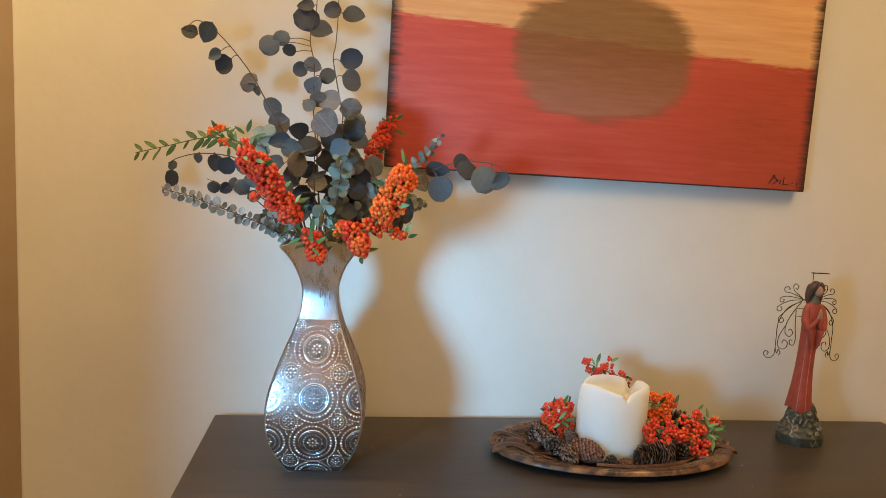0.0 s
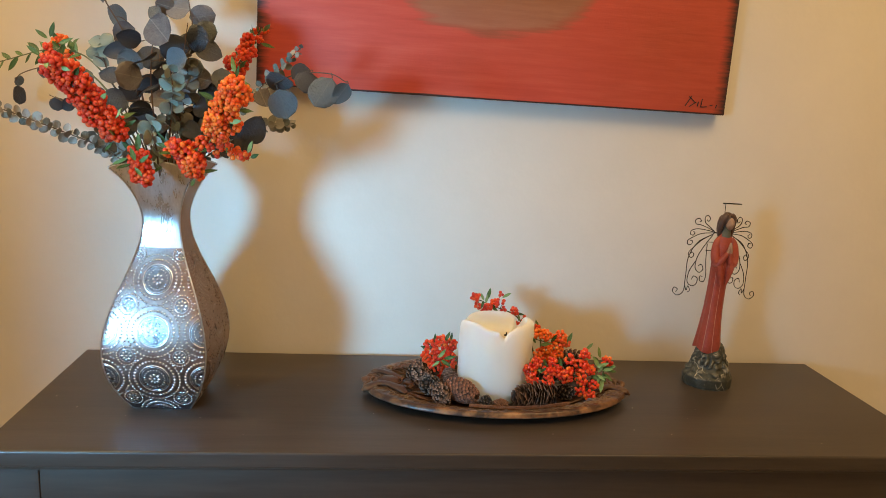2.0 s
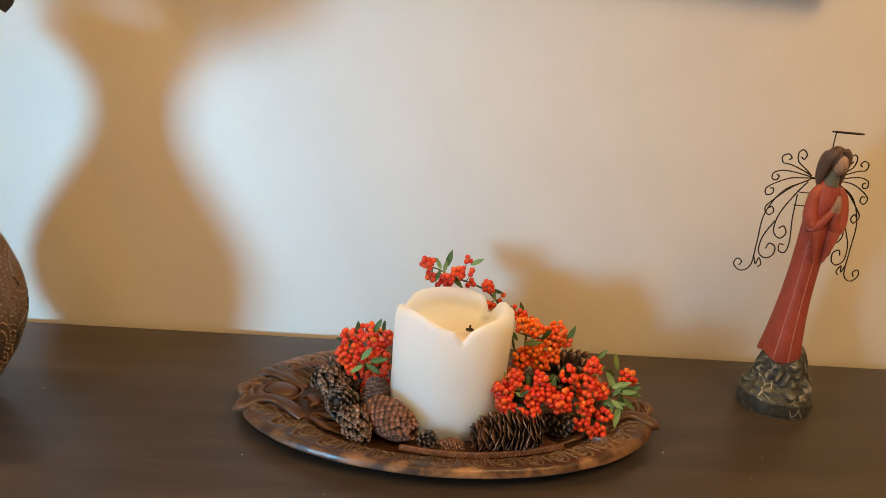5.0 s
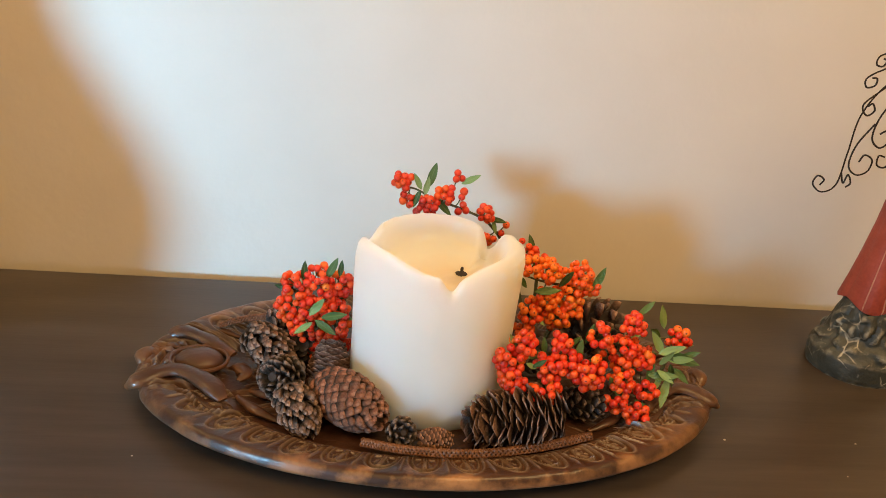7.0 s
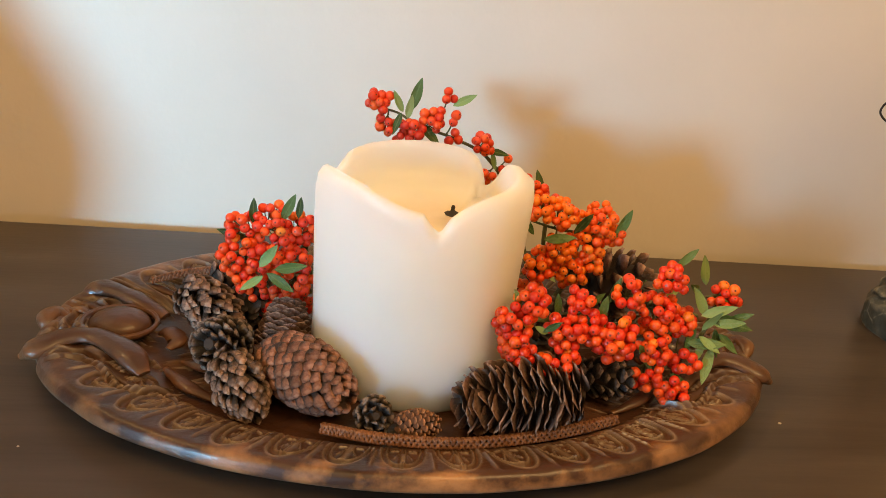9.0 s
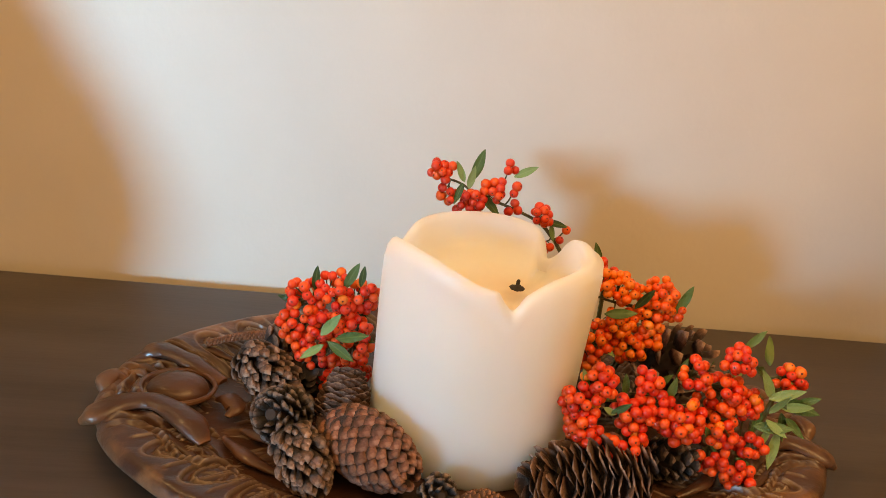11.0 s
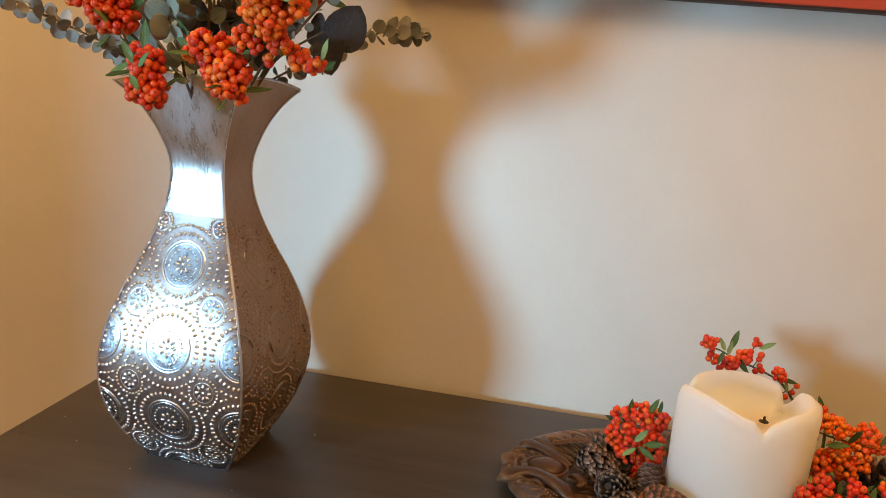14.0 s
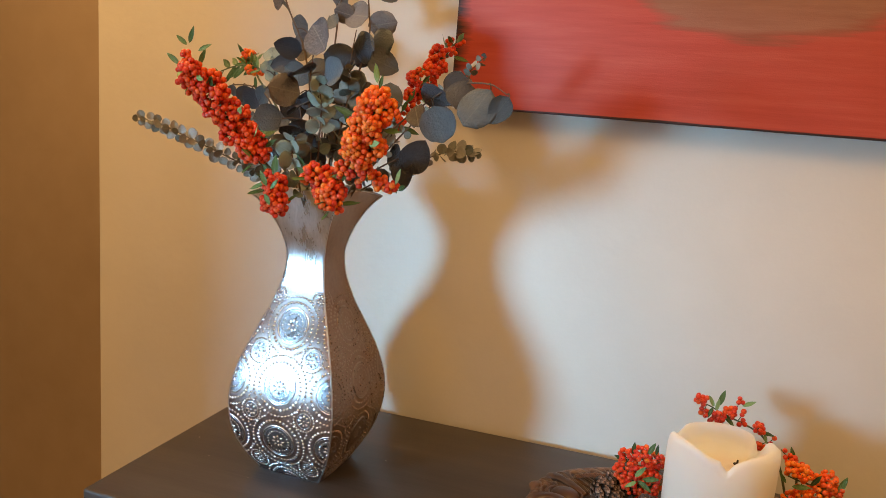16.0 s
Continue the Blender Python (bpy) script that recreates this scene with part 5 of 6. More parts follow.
firethorn("orange firethorn berries low behind the candle", (0.525, 1.118, B + 0.006), [(0.506, 1.120, 0.902), (0.520, 1.119, 0.902), (0.538, 1.119, 0.902)],
          [(0.513, 1.112, 0.903, 0.0092, 11), (0.533, 1.111, 0.900, 0.0090, 10), (0.510, 1.113, 0.890, 0.0074, 7), (0.545, 1.112, 0.907, 0.0072, 6)], "orange", 35, 2, 0.0030, ON, (), 0.007)
firethorn("dense red firethorn berries resting on pine cones", (0.530, 1.082, B + 0.012), [(0.486, 1.046, 0.906), (0.500, 1.046, 0.907), (0.515, 1.047, 0.908), (0.535, 1.050, 0.907)],
          [(0.483, 1.037, 0.907, 0.0098, 13), (0.492, 1.040, 0.918, 0.0080, 9), (0.487, 1.034, 0.893, 0.0082, 10), (0.508, 1.031, 0.889, 0.0098, 13), (0.511, 1.036, 0.905, 0.0092, 12), (0.516, 1.040, 0.920, 0.0068, 6), (0.523, 1.036, 0.907, 0.0078, 9), (0.536, 1.036, 0.901, 0.0106, 16)],
          "scarlet", 36, 2, 0.0030, ON, (), 0.0085, 0.2, [(0.528, 1.040, 0.906, 0.05, -0.1, 1, 0.0095, 0), (0.507, 1.042, 0.909, -0.2, -0.1, 1, 0.0075, 0), (0.520, 1.044, 0.913, 0.7, 0, 0.7, 0.0070, 0), (0.487, 1.042, 0.914, -0.4, -0.1, 0.8, 0.0060, 1), (0.500, 1.032, 0.905, -0.7, -0.3, 0.5, 0.0055, 1), (0.497, 1.030, 0.907, 0.5, -0.3, 0.6, 0.0060, 0)])
firethorn("red firethorn berries with pale green leaves on the rim", (0.590, 1.086, B + 0.012), [(0.548, 1.060, 0.912), (0.562, 1.062, 0.908), (0.578, 1.062, 0.905), (0.592, 1.062, 0.902)],
          [(0.545, 1.052, 0.919, 0.0080, 6), (0.564, 1.054, 0.908, 0.0112, 16), (0.564, 1.046, 0.890, 0.0088, 10), (0.569, 1.056, 0.926, 0.0080, 9), (0.580, 1.053, 0.903, 0.0074, 8), (0.584, 1.046, 0.881, 0.0080, 6), (0.563, 1.043, 0.874, 0.0090, 9), (0.577, 1.040, 0.868, 0.0092, 11)],
          "scarlet", 37, 2, 0.0030, ON, (), 0.0085, 0.3,
          [(0.592, 1.052, 0.908, -0.7, -0.1, 1, 0.0110, 1), (0.588, 1.050, 0.909, 0.9, -0.2, 0.45, 0.0095, 1), (0.594, 1.051, 0.908, 1, -0.1, -0.25, 0.0125, 0), (0.583, 1.048, 0.893, 1, -0.2, 0.1, 0.0105, 0), (0.597, 1.047, 0.893, -0.15, -0.3, -1, 0.0115, 1), (0.586, 1.050, 0.903, -0.2, -0.2, -0.9, 0.0085, 0), (0.571, 1.058, 0.933, 0.6, 0.1, 0.6, 0.0075, 0), (0.555, 1.044, 0.893, 0.5, -0.2, -0.8, 0.0085, 0), (0.574, 1.040, 0.878, 0.8, -0.2, -0.4, 0.0060, 0), (0.572, 1.038, 0.861, 0.5, -0.3, 0.1, 0.0050, 1), (0.599, 1.052, 0.900, 0.2, -0.2, -0.9, 0.0085, 0), (0.590, 1.049, 0.901, 0.4, -0.3, 0.9, 0.0080, 1), (0.596, 1.050, 0.904, 0.9, -0.2, 0.2, 0.0085, 1), (0.588, 1.047, 0.898, 0.8, -0.3, -0.5, 0.0075, 1), (0.601, 1.050, 0.898, 0.7, -0.2, -0.6, 0.0080, 0), (0.593, 1.048, 0.894, -0.4, -0.3, -0.8, 0.0070, 1), (0.604, 1.052, 0.905, 0.9, -0.1, 0.4, 0.0075, 0)])
firethorn("few red firethorn berries at the tray's end", (0.604, 1.074, B + 0.016), [(0.598, 1.076, 0.906), (0.604, 1.074, 0.908), (0.610, 1.074, 0.909)],
          [(0.608, 1.068, 0.912, 0.0080, 9)], "scarlet", 38, 3, 0.0030, ON, (), 0.009, 0.4)

# ---- the bunch in the vase ----
eucalyptus_branch("arching eucalyptus branch with slate round leaves", [(-0.262, 1.180, 1.492), (-0.258, 1.176, 1.499), (-0.240, 1.172, 1.508), (-0.205, 1.165, 1.485), (-0.162, 1.156, 1.436), (-0.135, 1.146, 1.393), (-0.110, 1.136, 1.353), (-0.087, 1.115, 1.296), (-0.066, 1.092, 1.204)],
                  [(-0.256, 1.178, 1.491, 0.015, 0), (-0.227, 1.170, 1.491, 0.018, 1), (-0.216, 1.170, 1.458, 0.013, 1), (-0.202, 1.170, 1.444, 0.0165, 0), (-0.163, 1.160, 1.418, 0.018, 2), (-0.153, 1.160, 1.410, 0.013, 1), (-0.124, 1.150, 1.383, 0.018, 1), (-0.112, 1.140, 1.356, 0.018, 2)], 41)
eucalyptus_branch("upright eucalyptus branch with dark coin leaves", [(-0.031, 1.165, 1.600), (-0.028, 1.155, 1.544), (-0.030, 1.148, 1.484), (-0.033, 1.142, 1.459), (-0.021, 1.130, 1.400), (-0.015, 1.120, 1.367), (-0.025, 1.101, 1.299), (-0.042, 1.082, 1.206)],
                  [(-0.004, 1.155, 1.530, 0.0185, 0), (-0.037, 1.155, 1.535, 0.014, 0), (-0.005, 1.147, 1.463, 0.0185, 0), (-0.004, 1.146, 1.429, 0.018, 1), (-0.003, 1.132, 1.386, 0.018, 2), (-0.036, 1.130, 1.395, 0.018, 2), (0.008, 1.115, 1.339, 0.020, 1), (-0.017, 1.109, 1.347, 0.016, 0), (0.004, 1.118, 1.364, 0.0175, 1), (-0.018, 1.158, 1.579, 0.018, 0), (-0.042, 1.162, 1.594, 0.016, 0)], 42)
eucalyptus_branch("tall eucalyptus branch with mauve and slate leaves", [(-0.068, 1.185, 1.605), (-0.062, 1.170, 1.544), (-0.070, 1.158, 1.491), (-0.062, 1.145, 1.449), (-0.060, 1.125, 1.381), (-0.049, 1.091, 1.290), (-0.044, 1.069, 1.208)],
                  [(-0.077, 1.165, 1.521, 0.022, 0), (-0.053, 1.160, 1.505, 0.020, 0), (-0.079, 1.168, 1.541, 0.014, 0), (-0.132, 1.155, 1.476, 0.0165, 1), (-0.114, 1.156, 1.488, 0.014, 1), (-0.101, 1.150, 1.470, 0.011, 0), (-0.083, 1.142, 1.441, 0.012, 0), (-0.064, 1.145, 1.449, 0.015, 2), (-0.061, 1.136, 1.418, 0.0165, 2), (-0.053, 1.130, 1.397, 0.014, 2), (-0.067, 1.128, 1.387, 0.014, 1), (-0.041, 1.140, 1.434, 0.014, 0), (-0.063, 1.178, 1.588, 0.018, 0), (-0.085, 1.175, 1.568, 0.016, 1)], 43)
eucalyptus_branch("leafy eucalyptus branch with broad mauve leaves", [(-0.040, 1.045, 1.372), (-0.050, 1.048, 1.330), (-0.052, 1.050, 1.280), (-0.046, 1.050, 1.210)],
                  [(-0.037, 1.038, 1.358, 0.0215, 2), (-0.055, 1.034, 1.319, 0.021, 0), (-0.075, 1.037, 1.346, 0.016, 0), (-0.074, 1.031, 1.299, 0.0185, 2), (-0.049, 1.022, 1.283, 0.018, 0), (-0.038, 1.018, 1.241, 0.0185, 2), (-0.071, 1.024, 1.240, 0.014, 1), (-0.015, 1.034, 1.322, 0.017, 1), (-0.092, 1.027, 1.266, 0.016, 1), (-0.060, 1.026, 1.256, 0.015, 0)], 44)
eucalyptus_branch("dense eucalyptus branch with slate leaves", [(-0.010, 1.075, 1.372), (-0.018, 1.075, 1.320), (-0.024, 1.068, 1.270), (-0.030, 1.060, 1.210)],
                  [(0.002, 1.070, 1.352, 0.021, 0), (-0.028, 1.072, 1.338, 0.019, 0), (-0.002, 1.064, 1.310, 0.018, 1), (-0.038, 1.066, 1.300, 0.018, 0), (-0.010, 1.058, 1.272, 0.017, 0), (-0.048, 1.072, 1.270, 0.016, 2), (0.012, 1.060, 1.262, 0.015, 0), (-0.026, 1.050, 1.240, 0.016, 0), (0.000, 1.050, 1.232, 0.015, 1)], 45)
eucalyptus_branch("dense eucalyptus branch with grey-purple leaves", [(-0.095, 1.085, 1.335), (-0.085, 1.080, 1.300), (-0.070, 1.070, 1.255), (-0.052, 1.060, 1.205)],
                  [(-0.105, 1.080, 1.330, 0.017, 0), (-0.086, 1.078, 1.318, 0.018, 1), (-0.112, 1.074, 1.298, 0.015, 0), (-0.085, 1.070, 1.280, 0.017, 0), (-0.100, 1.062, 1.262, 0.015, 1), (-0.070, 1.062, 1.252, 0.016, 0), (-0.086, 1.050, 1.232, 0.014, 1), (-0.062, 1.045, 1.222, 0.014, 0)], 46)
eucalyptus_branch("drooping eucalyptus branch with blue-grey coin leaves", [(0.206, 0.938, 1.305), (0.185, 0.945, 1.314), (0.141, 0.978, 1.311), (0.096, 1.006, 1.287), (0.059, 1.018, 1.258), (0.021, 1.030, 1.207)],
                  [(0.121, 0.992, 1.303, 0.0180, 1), (0.1255, 0.990, 1.274, 0.0190, 1), (0.100, 0.996, 1.280, 0.015, 2), (0.158, 0.956, 1.303, 0.0155, 0), (0.150, 0.962, 1.312, 0.013, 0), (0.179, 0.9375, 1.292, 0.0205, 1), (0.200, 0.9375, 1.291, 0.015, 1)], 47)
eucalyptus_branch("short eucalyptus branch with dark slate leaves", [(0.092, 1.060, 1.245), (0.070, 1.060, 1.238), (0.040, 1.058, 1.223), (0.010, 1.060, 1.200)],
                  [(0.080, 1.054, 1.237, 0.0205, 0), (0.068, 1.050, 1.216, 0.018, 0), (0.060, 1.060, 1.213, 0.014, 0), (0.050, 1.068, 1.235, 0.015, 0), (0.040, 1.055, 1.208, 0.013, 0)], 48)
eucalyptus_branch("low eucalyptus branch with a hanging dark leaf", [(-0.294, 1.209, 1.280), (-0.280, 1.200, 1.294), (-0.230, 1.172, 1.305), (-0.162, 1.132, 1.295), (-0.116, 1.103, 1.243), (-0.079, 1.080, 1.196)],
                  [(-0.289, 1.207, 1.262, 0.014, 0), (-0.287, 1.206, 1.283, 0.008, 1), (-0.241, 1.179, 1.297, 0.009, 1), (-0.212, 1.162, 1.291, 0.014, 0), (-0.192, 1.150, 1.288, 0.016, 0), (-0.164, 1.133, 1.291, 0.015, 1), (-0.146, 1.115, 1.270, 0.015, 1)], 49)
eucalyptus_branch("thin eucalyptus twig with small folded leaves", [(-0.222, 1.150, 1.266), (-0.187, 1.132, 1.255), (-0.150, 1.111, 1.245), (-0.114, 1.091, 1.219), (-0.078, 1.070, 1.189)],
                  [(-0.210, 1.145, 1.254, 0.010, 0), (-0.190, 1.133, 1.254, 0.012, 0), (-0.164, 1.119, 1.257, 0.013, 1), (-0.143, 1.107, 1.246, 0.012, 1), (-0.178, 1.127, 1.263, 0.009, 0)], 50)
eucalyptus_branch("short eucalyptus tip with sage green leaves", [(-0.130, 1.100, 1.350), (-0.128, 1.098, 1.320), (-0.105, 1.085, 1.270), (-0.070, 1.070, 1.205)],
                  [(-0.137, 1.101, 1.341, 0.013, 3), (-0.124, 1.097, 1.331, 0.012, 3), (-0.142, 1.103, 1.329, 0.011, 3), (-0.131, 1.099, 1.317, 0.012, 3), (-0.122, 1.096, 1.345, 0.010, 3), (-0.115, 1.090, 1.300, 0.012, 3)], 51)
eucalyptus_branch("inner eucalyptus branch with dark purple leaves", [(-0.050, 1.085, 1.330), (-0.050, 1.080, 1.290), (-0.045, 1.070, 1.250), (-0.040, 1.060, 1.205)],
                  [(-0.062, 1.085, 1.325, 0.019, 0), (-0.030, 1.084, 1.312, 0.018, 0), (-0.066, 1.080, 1.290, 0.018, 0), (-0.040, 1.078, 1.268, 0.018, 0), (-0.014, 1.076, 1.290, 0.017, 1), (-0.062, 1.070, 1.240, 0.016, 0), (-0.022, 1.068, 1.246, 0.017, 0), (-0.045, 1.055, 1.222, 0.016, 0), (0.008, 1.075, 1.300, 0.016, 2)], 52)
eucalyptus_branch("short eucalyptus branch with broad slate leaves", [(0.030, 1.075, 1.300), (0.020, 1.072, 1.270), (0.000, 1.065, 1.235), (-0.020, 1.058, 1.205)],
                  [(0.034, 1.078, 1.300, 0.017, 1), (0.016, 1.074, 1.282, 0.017, 0), (0.032, 1.070, 1.262, 0.016, 0), (0.006, 1.068, 1.252, 0.016, 0), (0.024, 1.060, 1.236, 0.015, 0), (-0.004, 1.058, 1.222, 0.015, 2), (0.012, 1.050, 1.212, 0.014, 0)], 53)
small_leaf_sprig("long eucalyptus sprig with small grey-green leaves", [(-0.252, 1.003, 1.256), (-0.218, 1.008, 1.248), (-0.182, 1.013, 1.235), (-0.144, 1.018, 1.221), (-0.110, 1.023, 1.207), (-0.078, 1.030, 1.185)], 34, 0.0056, 5, 61, spread=1.5)
small_leaf_sprig("slender eucalyptus sprig with tiny paired leaves", [(0.138, 1.098, 1.352), (0.118, 1.089, 1.328), (0.097, 1.080, 1.306), (0.068, 1.068, 1.272), (0.029, 1.050, 1.221)], 19, 0.0052, 4, 62)
small_leaf_sprig("short eucalyptus sprig with small green leaves", [(0.118, 1.164, 1.238), (0.102, 1.152, 1.243), (0.076, 1.132, 1.236), (0.038, 1.100, 1.214), (0.005, 1.080, 1.191)], 20, 0.0066, 4, 63)
small_leaf_sprig("upright sage green eucalyptus sprig", [(-0.015, 1.000, 1.310), (-0.013, 1.004, 1.287), (-0.016, 1.010, 1.263), (-0.023, 1.020, 1.214)], 12, 0.0085, 3, 64)
small_leaf_sprig("small sage green eucalyptus tip over the rim", [(-0.027, 0.978, 1.250), (-0.034, 0.984, 1.231), (-0.031, 0.992, 1.209), (-0.033, 1.005, 1.185)], 8, 0.0085, 3, 65)
small_leaf_sprig("filler eucalyptus sprig with grey-green leaves", [(-0.005, 1.055, 1.330), (-0.008, 1.055, 1.290), (-0.015, 1.052, 1.250), (-0.025, 1.050, 1.205)], 16, 0.0085, 4, 66)
small_leaf_sprig("low eucalyptus sprig with dark green leaves", [(-0.120, 1.035, 1.222), (-0.100, 1.030, 1.212), (-0.080, 1.028, 1.200), (-0.062, 1.035, 1.188)], 9, 0.0090, 4, 67)
small_leaf_sprig("leafy eucalyptus sprig behind the berries", [(0.045, 1.065, 1.275), (0.030, 1.060, 1.255), (0.012, 1.055, 1.230), (-0.008, 1.052, 1.200)], 12, 0.0085, 4, 68)
firethorn("thick red firethorn branch full of berries", (-0.036, 1.052, T + 0.24), [(-0.139, 0.936, 1.317), (-0.123, 0.950, 1.297), (-0.106, 0.964, 1.275), (-0.088, 0.977, 1.246), (-0.073, 0.988, 1.222)], (), "red", 71, 16, 0.0034, radii=[0.012, 0.0205, 0.0215, 0.0215, 0.019], n=242, tail=[(-0.058, 1.010, 1.195)], pale=0.25,
          extra=[(-0.135, 0.940, 1.335, -0.7, 0, 0.5, 0.008, 0), (-0.132, 0.940, 1.337, 0.3, 0, 1, 0.009, 0), (-0.125, 0.945, 1.33, 0.9, 0, 0.4, 0.009, 0)])
firethorn("green firethorn branch with a few orange berries", (-0.036, 1.052, T + 0.24), [(-0.222, 1.176, 1.340), (-0.205, 1.160, 1.337), (-0.192, 1.152, 1.326), (-0.176, 1.140, 1.312)], (), "orange", 72, 10, 0.0034, radii=[0.008, 0.014, 0.013, 0.008], n=50, tail=[(-0.125, 1.105, 1.275), (-0.080, 1.082, 1.205)])
firethorn("slender red firethorn branch by the painting", (-0.036, 1.052, T + 0.24), [(0.068, 1.208, 1.379), (0.054, 1.192, 1.352), (0.038, 1.173, 1.324), (0.026, 1.147, 1.290), (0.012, 1.120, 1.252)], (), "red", 73, 16, 0.0034, radii=[0.010, 0.017, 0.0175, 0.0175, 0.015], n=170, tail=[(-0.004, 1.085, 1.200)], pale=0.25)
firethorn("orange firethorn branch full of berries", (-0.036, 1.052, T + 0.24), [(0.074, 0.957, 1.300), (0.064, 0.963, 1.280), (0.054, 0.970, 1.252), (0.042, 0.977, 1.236)], (), "orange", 74, 8, 0.0034, radii=[0.014, 0.0225, 0.0235, 0.020], n=180, tail=[(0.010, 1.000, 1.205)])
firethorn("orange firethorn sprays along the vase lip", (-0.036, 1.052, T + 0.24), [(0.083, 1.000, 1.203), (0.062, 0.995, 1.210), (0.040, 0.985, 1.218), (0.020, 0.982, 1.220)], (), "mixed", 75, 6, 0.0034, radii=[0.006, 0.010, 0.014, 0.012], n=120, tail=[(0.0, 1.005, 1.195)])
firethorn("red firethorn spray hanging over the vase lip", (-0.036, 1.052, T + 0.24), [(-0.060, 0.988, 1.205), (-0.050, 0.974, 1.198), (-0.041, 0.966, 1.184), (-0.035, 0.962, 1.171)], (), "red", 76, 8, 0.0034, radii=[0.010, 0.015, 0.016, 0.012], n=125, tail=[(-0.055, 1.002, 1.200)], extra=[(-0.046, 0.955, 1.198, -0.2, -0.3, 0.8, 0.009, 0), (-0.040, 0.953, 1.196, 0.6, -0.3, 0.5, 0.009, 0), (-0.046, 0.952, 1.19, 0.5, -0.3, -0.5, 0.008, 0)])
firethorn("mixed firethorn berries at the vase mouth", (-0.036, 1.052, T + 0.24), [(-0.012, 0.984, 1.214), (0.008, 0.978, 1.208), (0.019, 0.977, 1.194), (0.017, 0.978, 1.178)], (), "mixed", 77, 7, 0.0034, radii=[0.013, 0.019, 0.017, 0.012], n=130, tail=[(-0.015, 1.000, 1.202)])
firethorn("dark red firethorn berries deep in the bunch", (-0.036, 1.052, T + 0.24), [(-0.140, 1.040, 1.255), (-0.120, 1.040, 1.245), (-0.100, 1.040, 1.230)], (), "red", 78, 3, 0.0034, radii=[0.008, 0.012, 0.009], n=40, tail=[(-0.070, 1.042, 1.200)])


def leafy_firethorn():
    """The long unberried shoot with narrow green leaves."""
    rnd = random.Random(81)
    foot = Vector((-0.045, 1.060, T + 0.25))
    o = thing("firethorn_branch", Matrix.Translation(foot), "leafy green firethorn shoot without berries", "branch", "branches in the vase")
    line = [p - foot for p in spline([(-0.347, 1.216, 1.300), (-0.294, 1.192, 1.313), (-0.236, 1.168, 1.328), (-0.199, 1.150, 1.330), (-0.153, 1.122, 1.317), (-0.099, 1.094, 1.262), (-0.066, 1.075, 1.197), tuple(foot)], 60)]
    bm = bmesh.new()
    tube(bm, line, [0.0006 + 0.0009 * i / 60 for i in range(60)], 6)
    part("stem", bm, GREEN_TWIG, o)
    for i in range(19):
        k = 1 + int(i * 1.7)
        d = (line[max(k - 1, 0)] - line[k + 1]).normalized()
        side = Vector((d.z, rnd.uniform(-0.6, 0.6), -d.x)) * (1 if i % 2 else -1)
        a = (d * 0.8 + side.normalized() * rnd.uniform(0.5, 0.95)).normalized()
        place("leaf", rnd.choice(NARROW[0]), o, frame_of(line[k], a, (rnd.uniform(-0.3, 0.3), -0.8, rnd.uniform(0.1, 0.9))) @ Matrix.Scale(rnd.uniform(0.0085, 0.0145), 4))
    return o


leafy_firethorn()

# ---- angel figurine: one plain mesh ----


def rubbed(name, dark, light, pale, at, gain):
    """Dark paint rubbed through to a paler one on the raised edges."""
    m = surface(name, dark, light, 60, (0.4, 0.65), bump=0.5, grain=170, dist=0.002)
    n, l, p = m.node_tree.nodes, m.node_tree.links, m.node_tree.nodes["Principled BSDF"]
    co = n.new("ShaderNodeTexCoord").outputs["Object"]
    g = n.new("ShaderNodeNewGeometry").outputs["Pointiness"]
    f = mathn(n, l, "MULTIPLY", mathn(n, l, "SUBTRACT", g, at), gain, True)
    f = mathn(n, l, "MULTIPLY", f, mathn(n, l, "MULTIPLY", mathn(n, l, "SUBTRACT", noise_node(n, l, co, 140, 4), 0.35), 4, True))
    l.new(mix(n, l, f, p.inputs["Base Color"].links[0].from_socket, pale), p.inputs["Base Color"])
    return m


STONE = rubbed("dark_rock_paint", (0.014, 0.016, 0.013), (0.050, 0.052, 0.042), (0.40, 0.36, 0.27), 0.515, 13)
def crackle(m, scale, pale):
    """Pale broken lines along the ridges of a cracked surface."""
    n, l, p = m.node_tree.nodes, m.node_tree.links, m.node_tree.nodes["Principled BSDF"]
    co = n.new("ShaderNodeTexCoord").outputs["Object"]
    warp = n.new("ShaderNodeVectorMath")
    warp.operation = "ADD"
    sc = n.new("ShaderNodeVectorMath")
    sc.operation = "SCALE"
    sc.inputs["Scale"].default_value = 0.010
    nz = n.new("ShaderNodeTexNoise")
    nz.inputs["Scale"].default_value = 60
    l.new(co, nz.inputs["Vector"])
    l.new(nz.outputs["Color"], sc.inputs[0])
    l.new(co, warp.inputs[0])
    l.new(sc.outputs[0], warp.inputs[1])
    v = n.new("ShaderNodeTexVoronoi")
    v.feature = "DISTANCE_TO_EDGE"
    v.inputs["Scale"].default_value = scale
    l.new(warp.outputs[0], v.inputs["Vector"])
    f = mathn(n, l, "MULTIPLY", mathn(n, l, "SUBTRACT", 0.055, v.outputs["Distance"]), 22, True)
    f = mathn(n, l, "MULTIPLY", f, mathn(n, l, "MULTIPLY", mathn(n, l, "SUBTRACT", noise_node(n, l, co, 75, 3), 0.50), 5, True))
    l.new(mix(n, l, f, p.inputs["Base Color"].links[0].from_socket, pale), p.inputs["Base Color"])


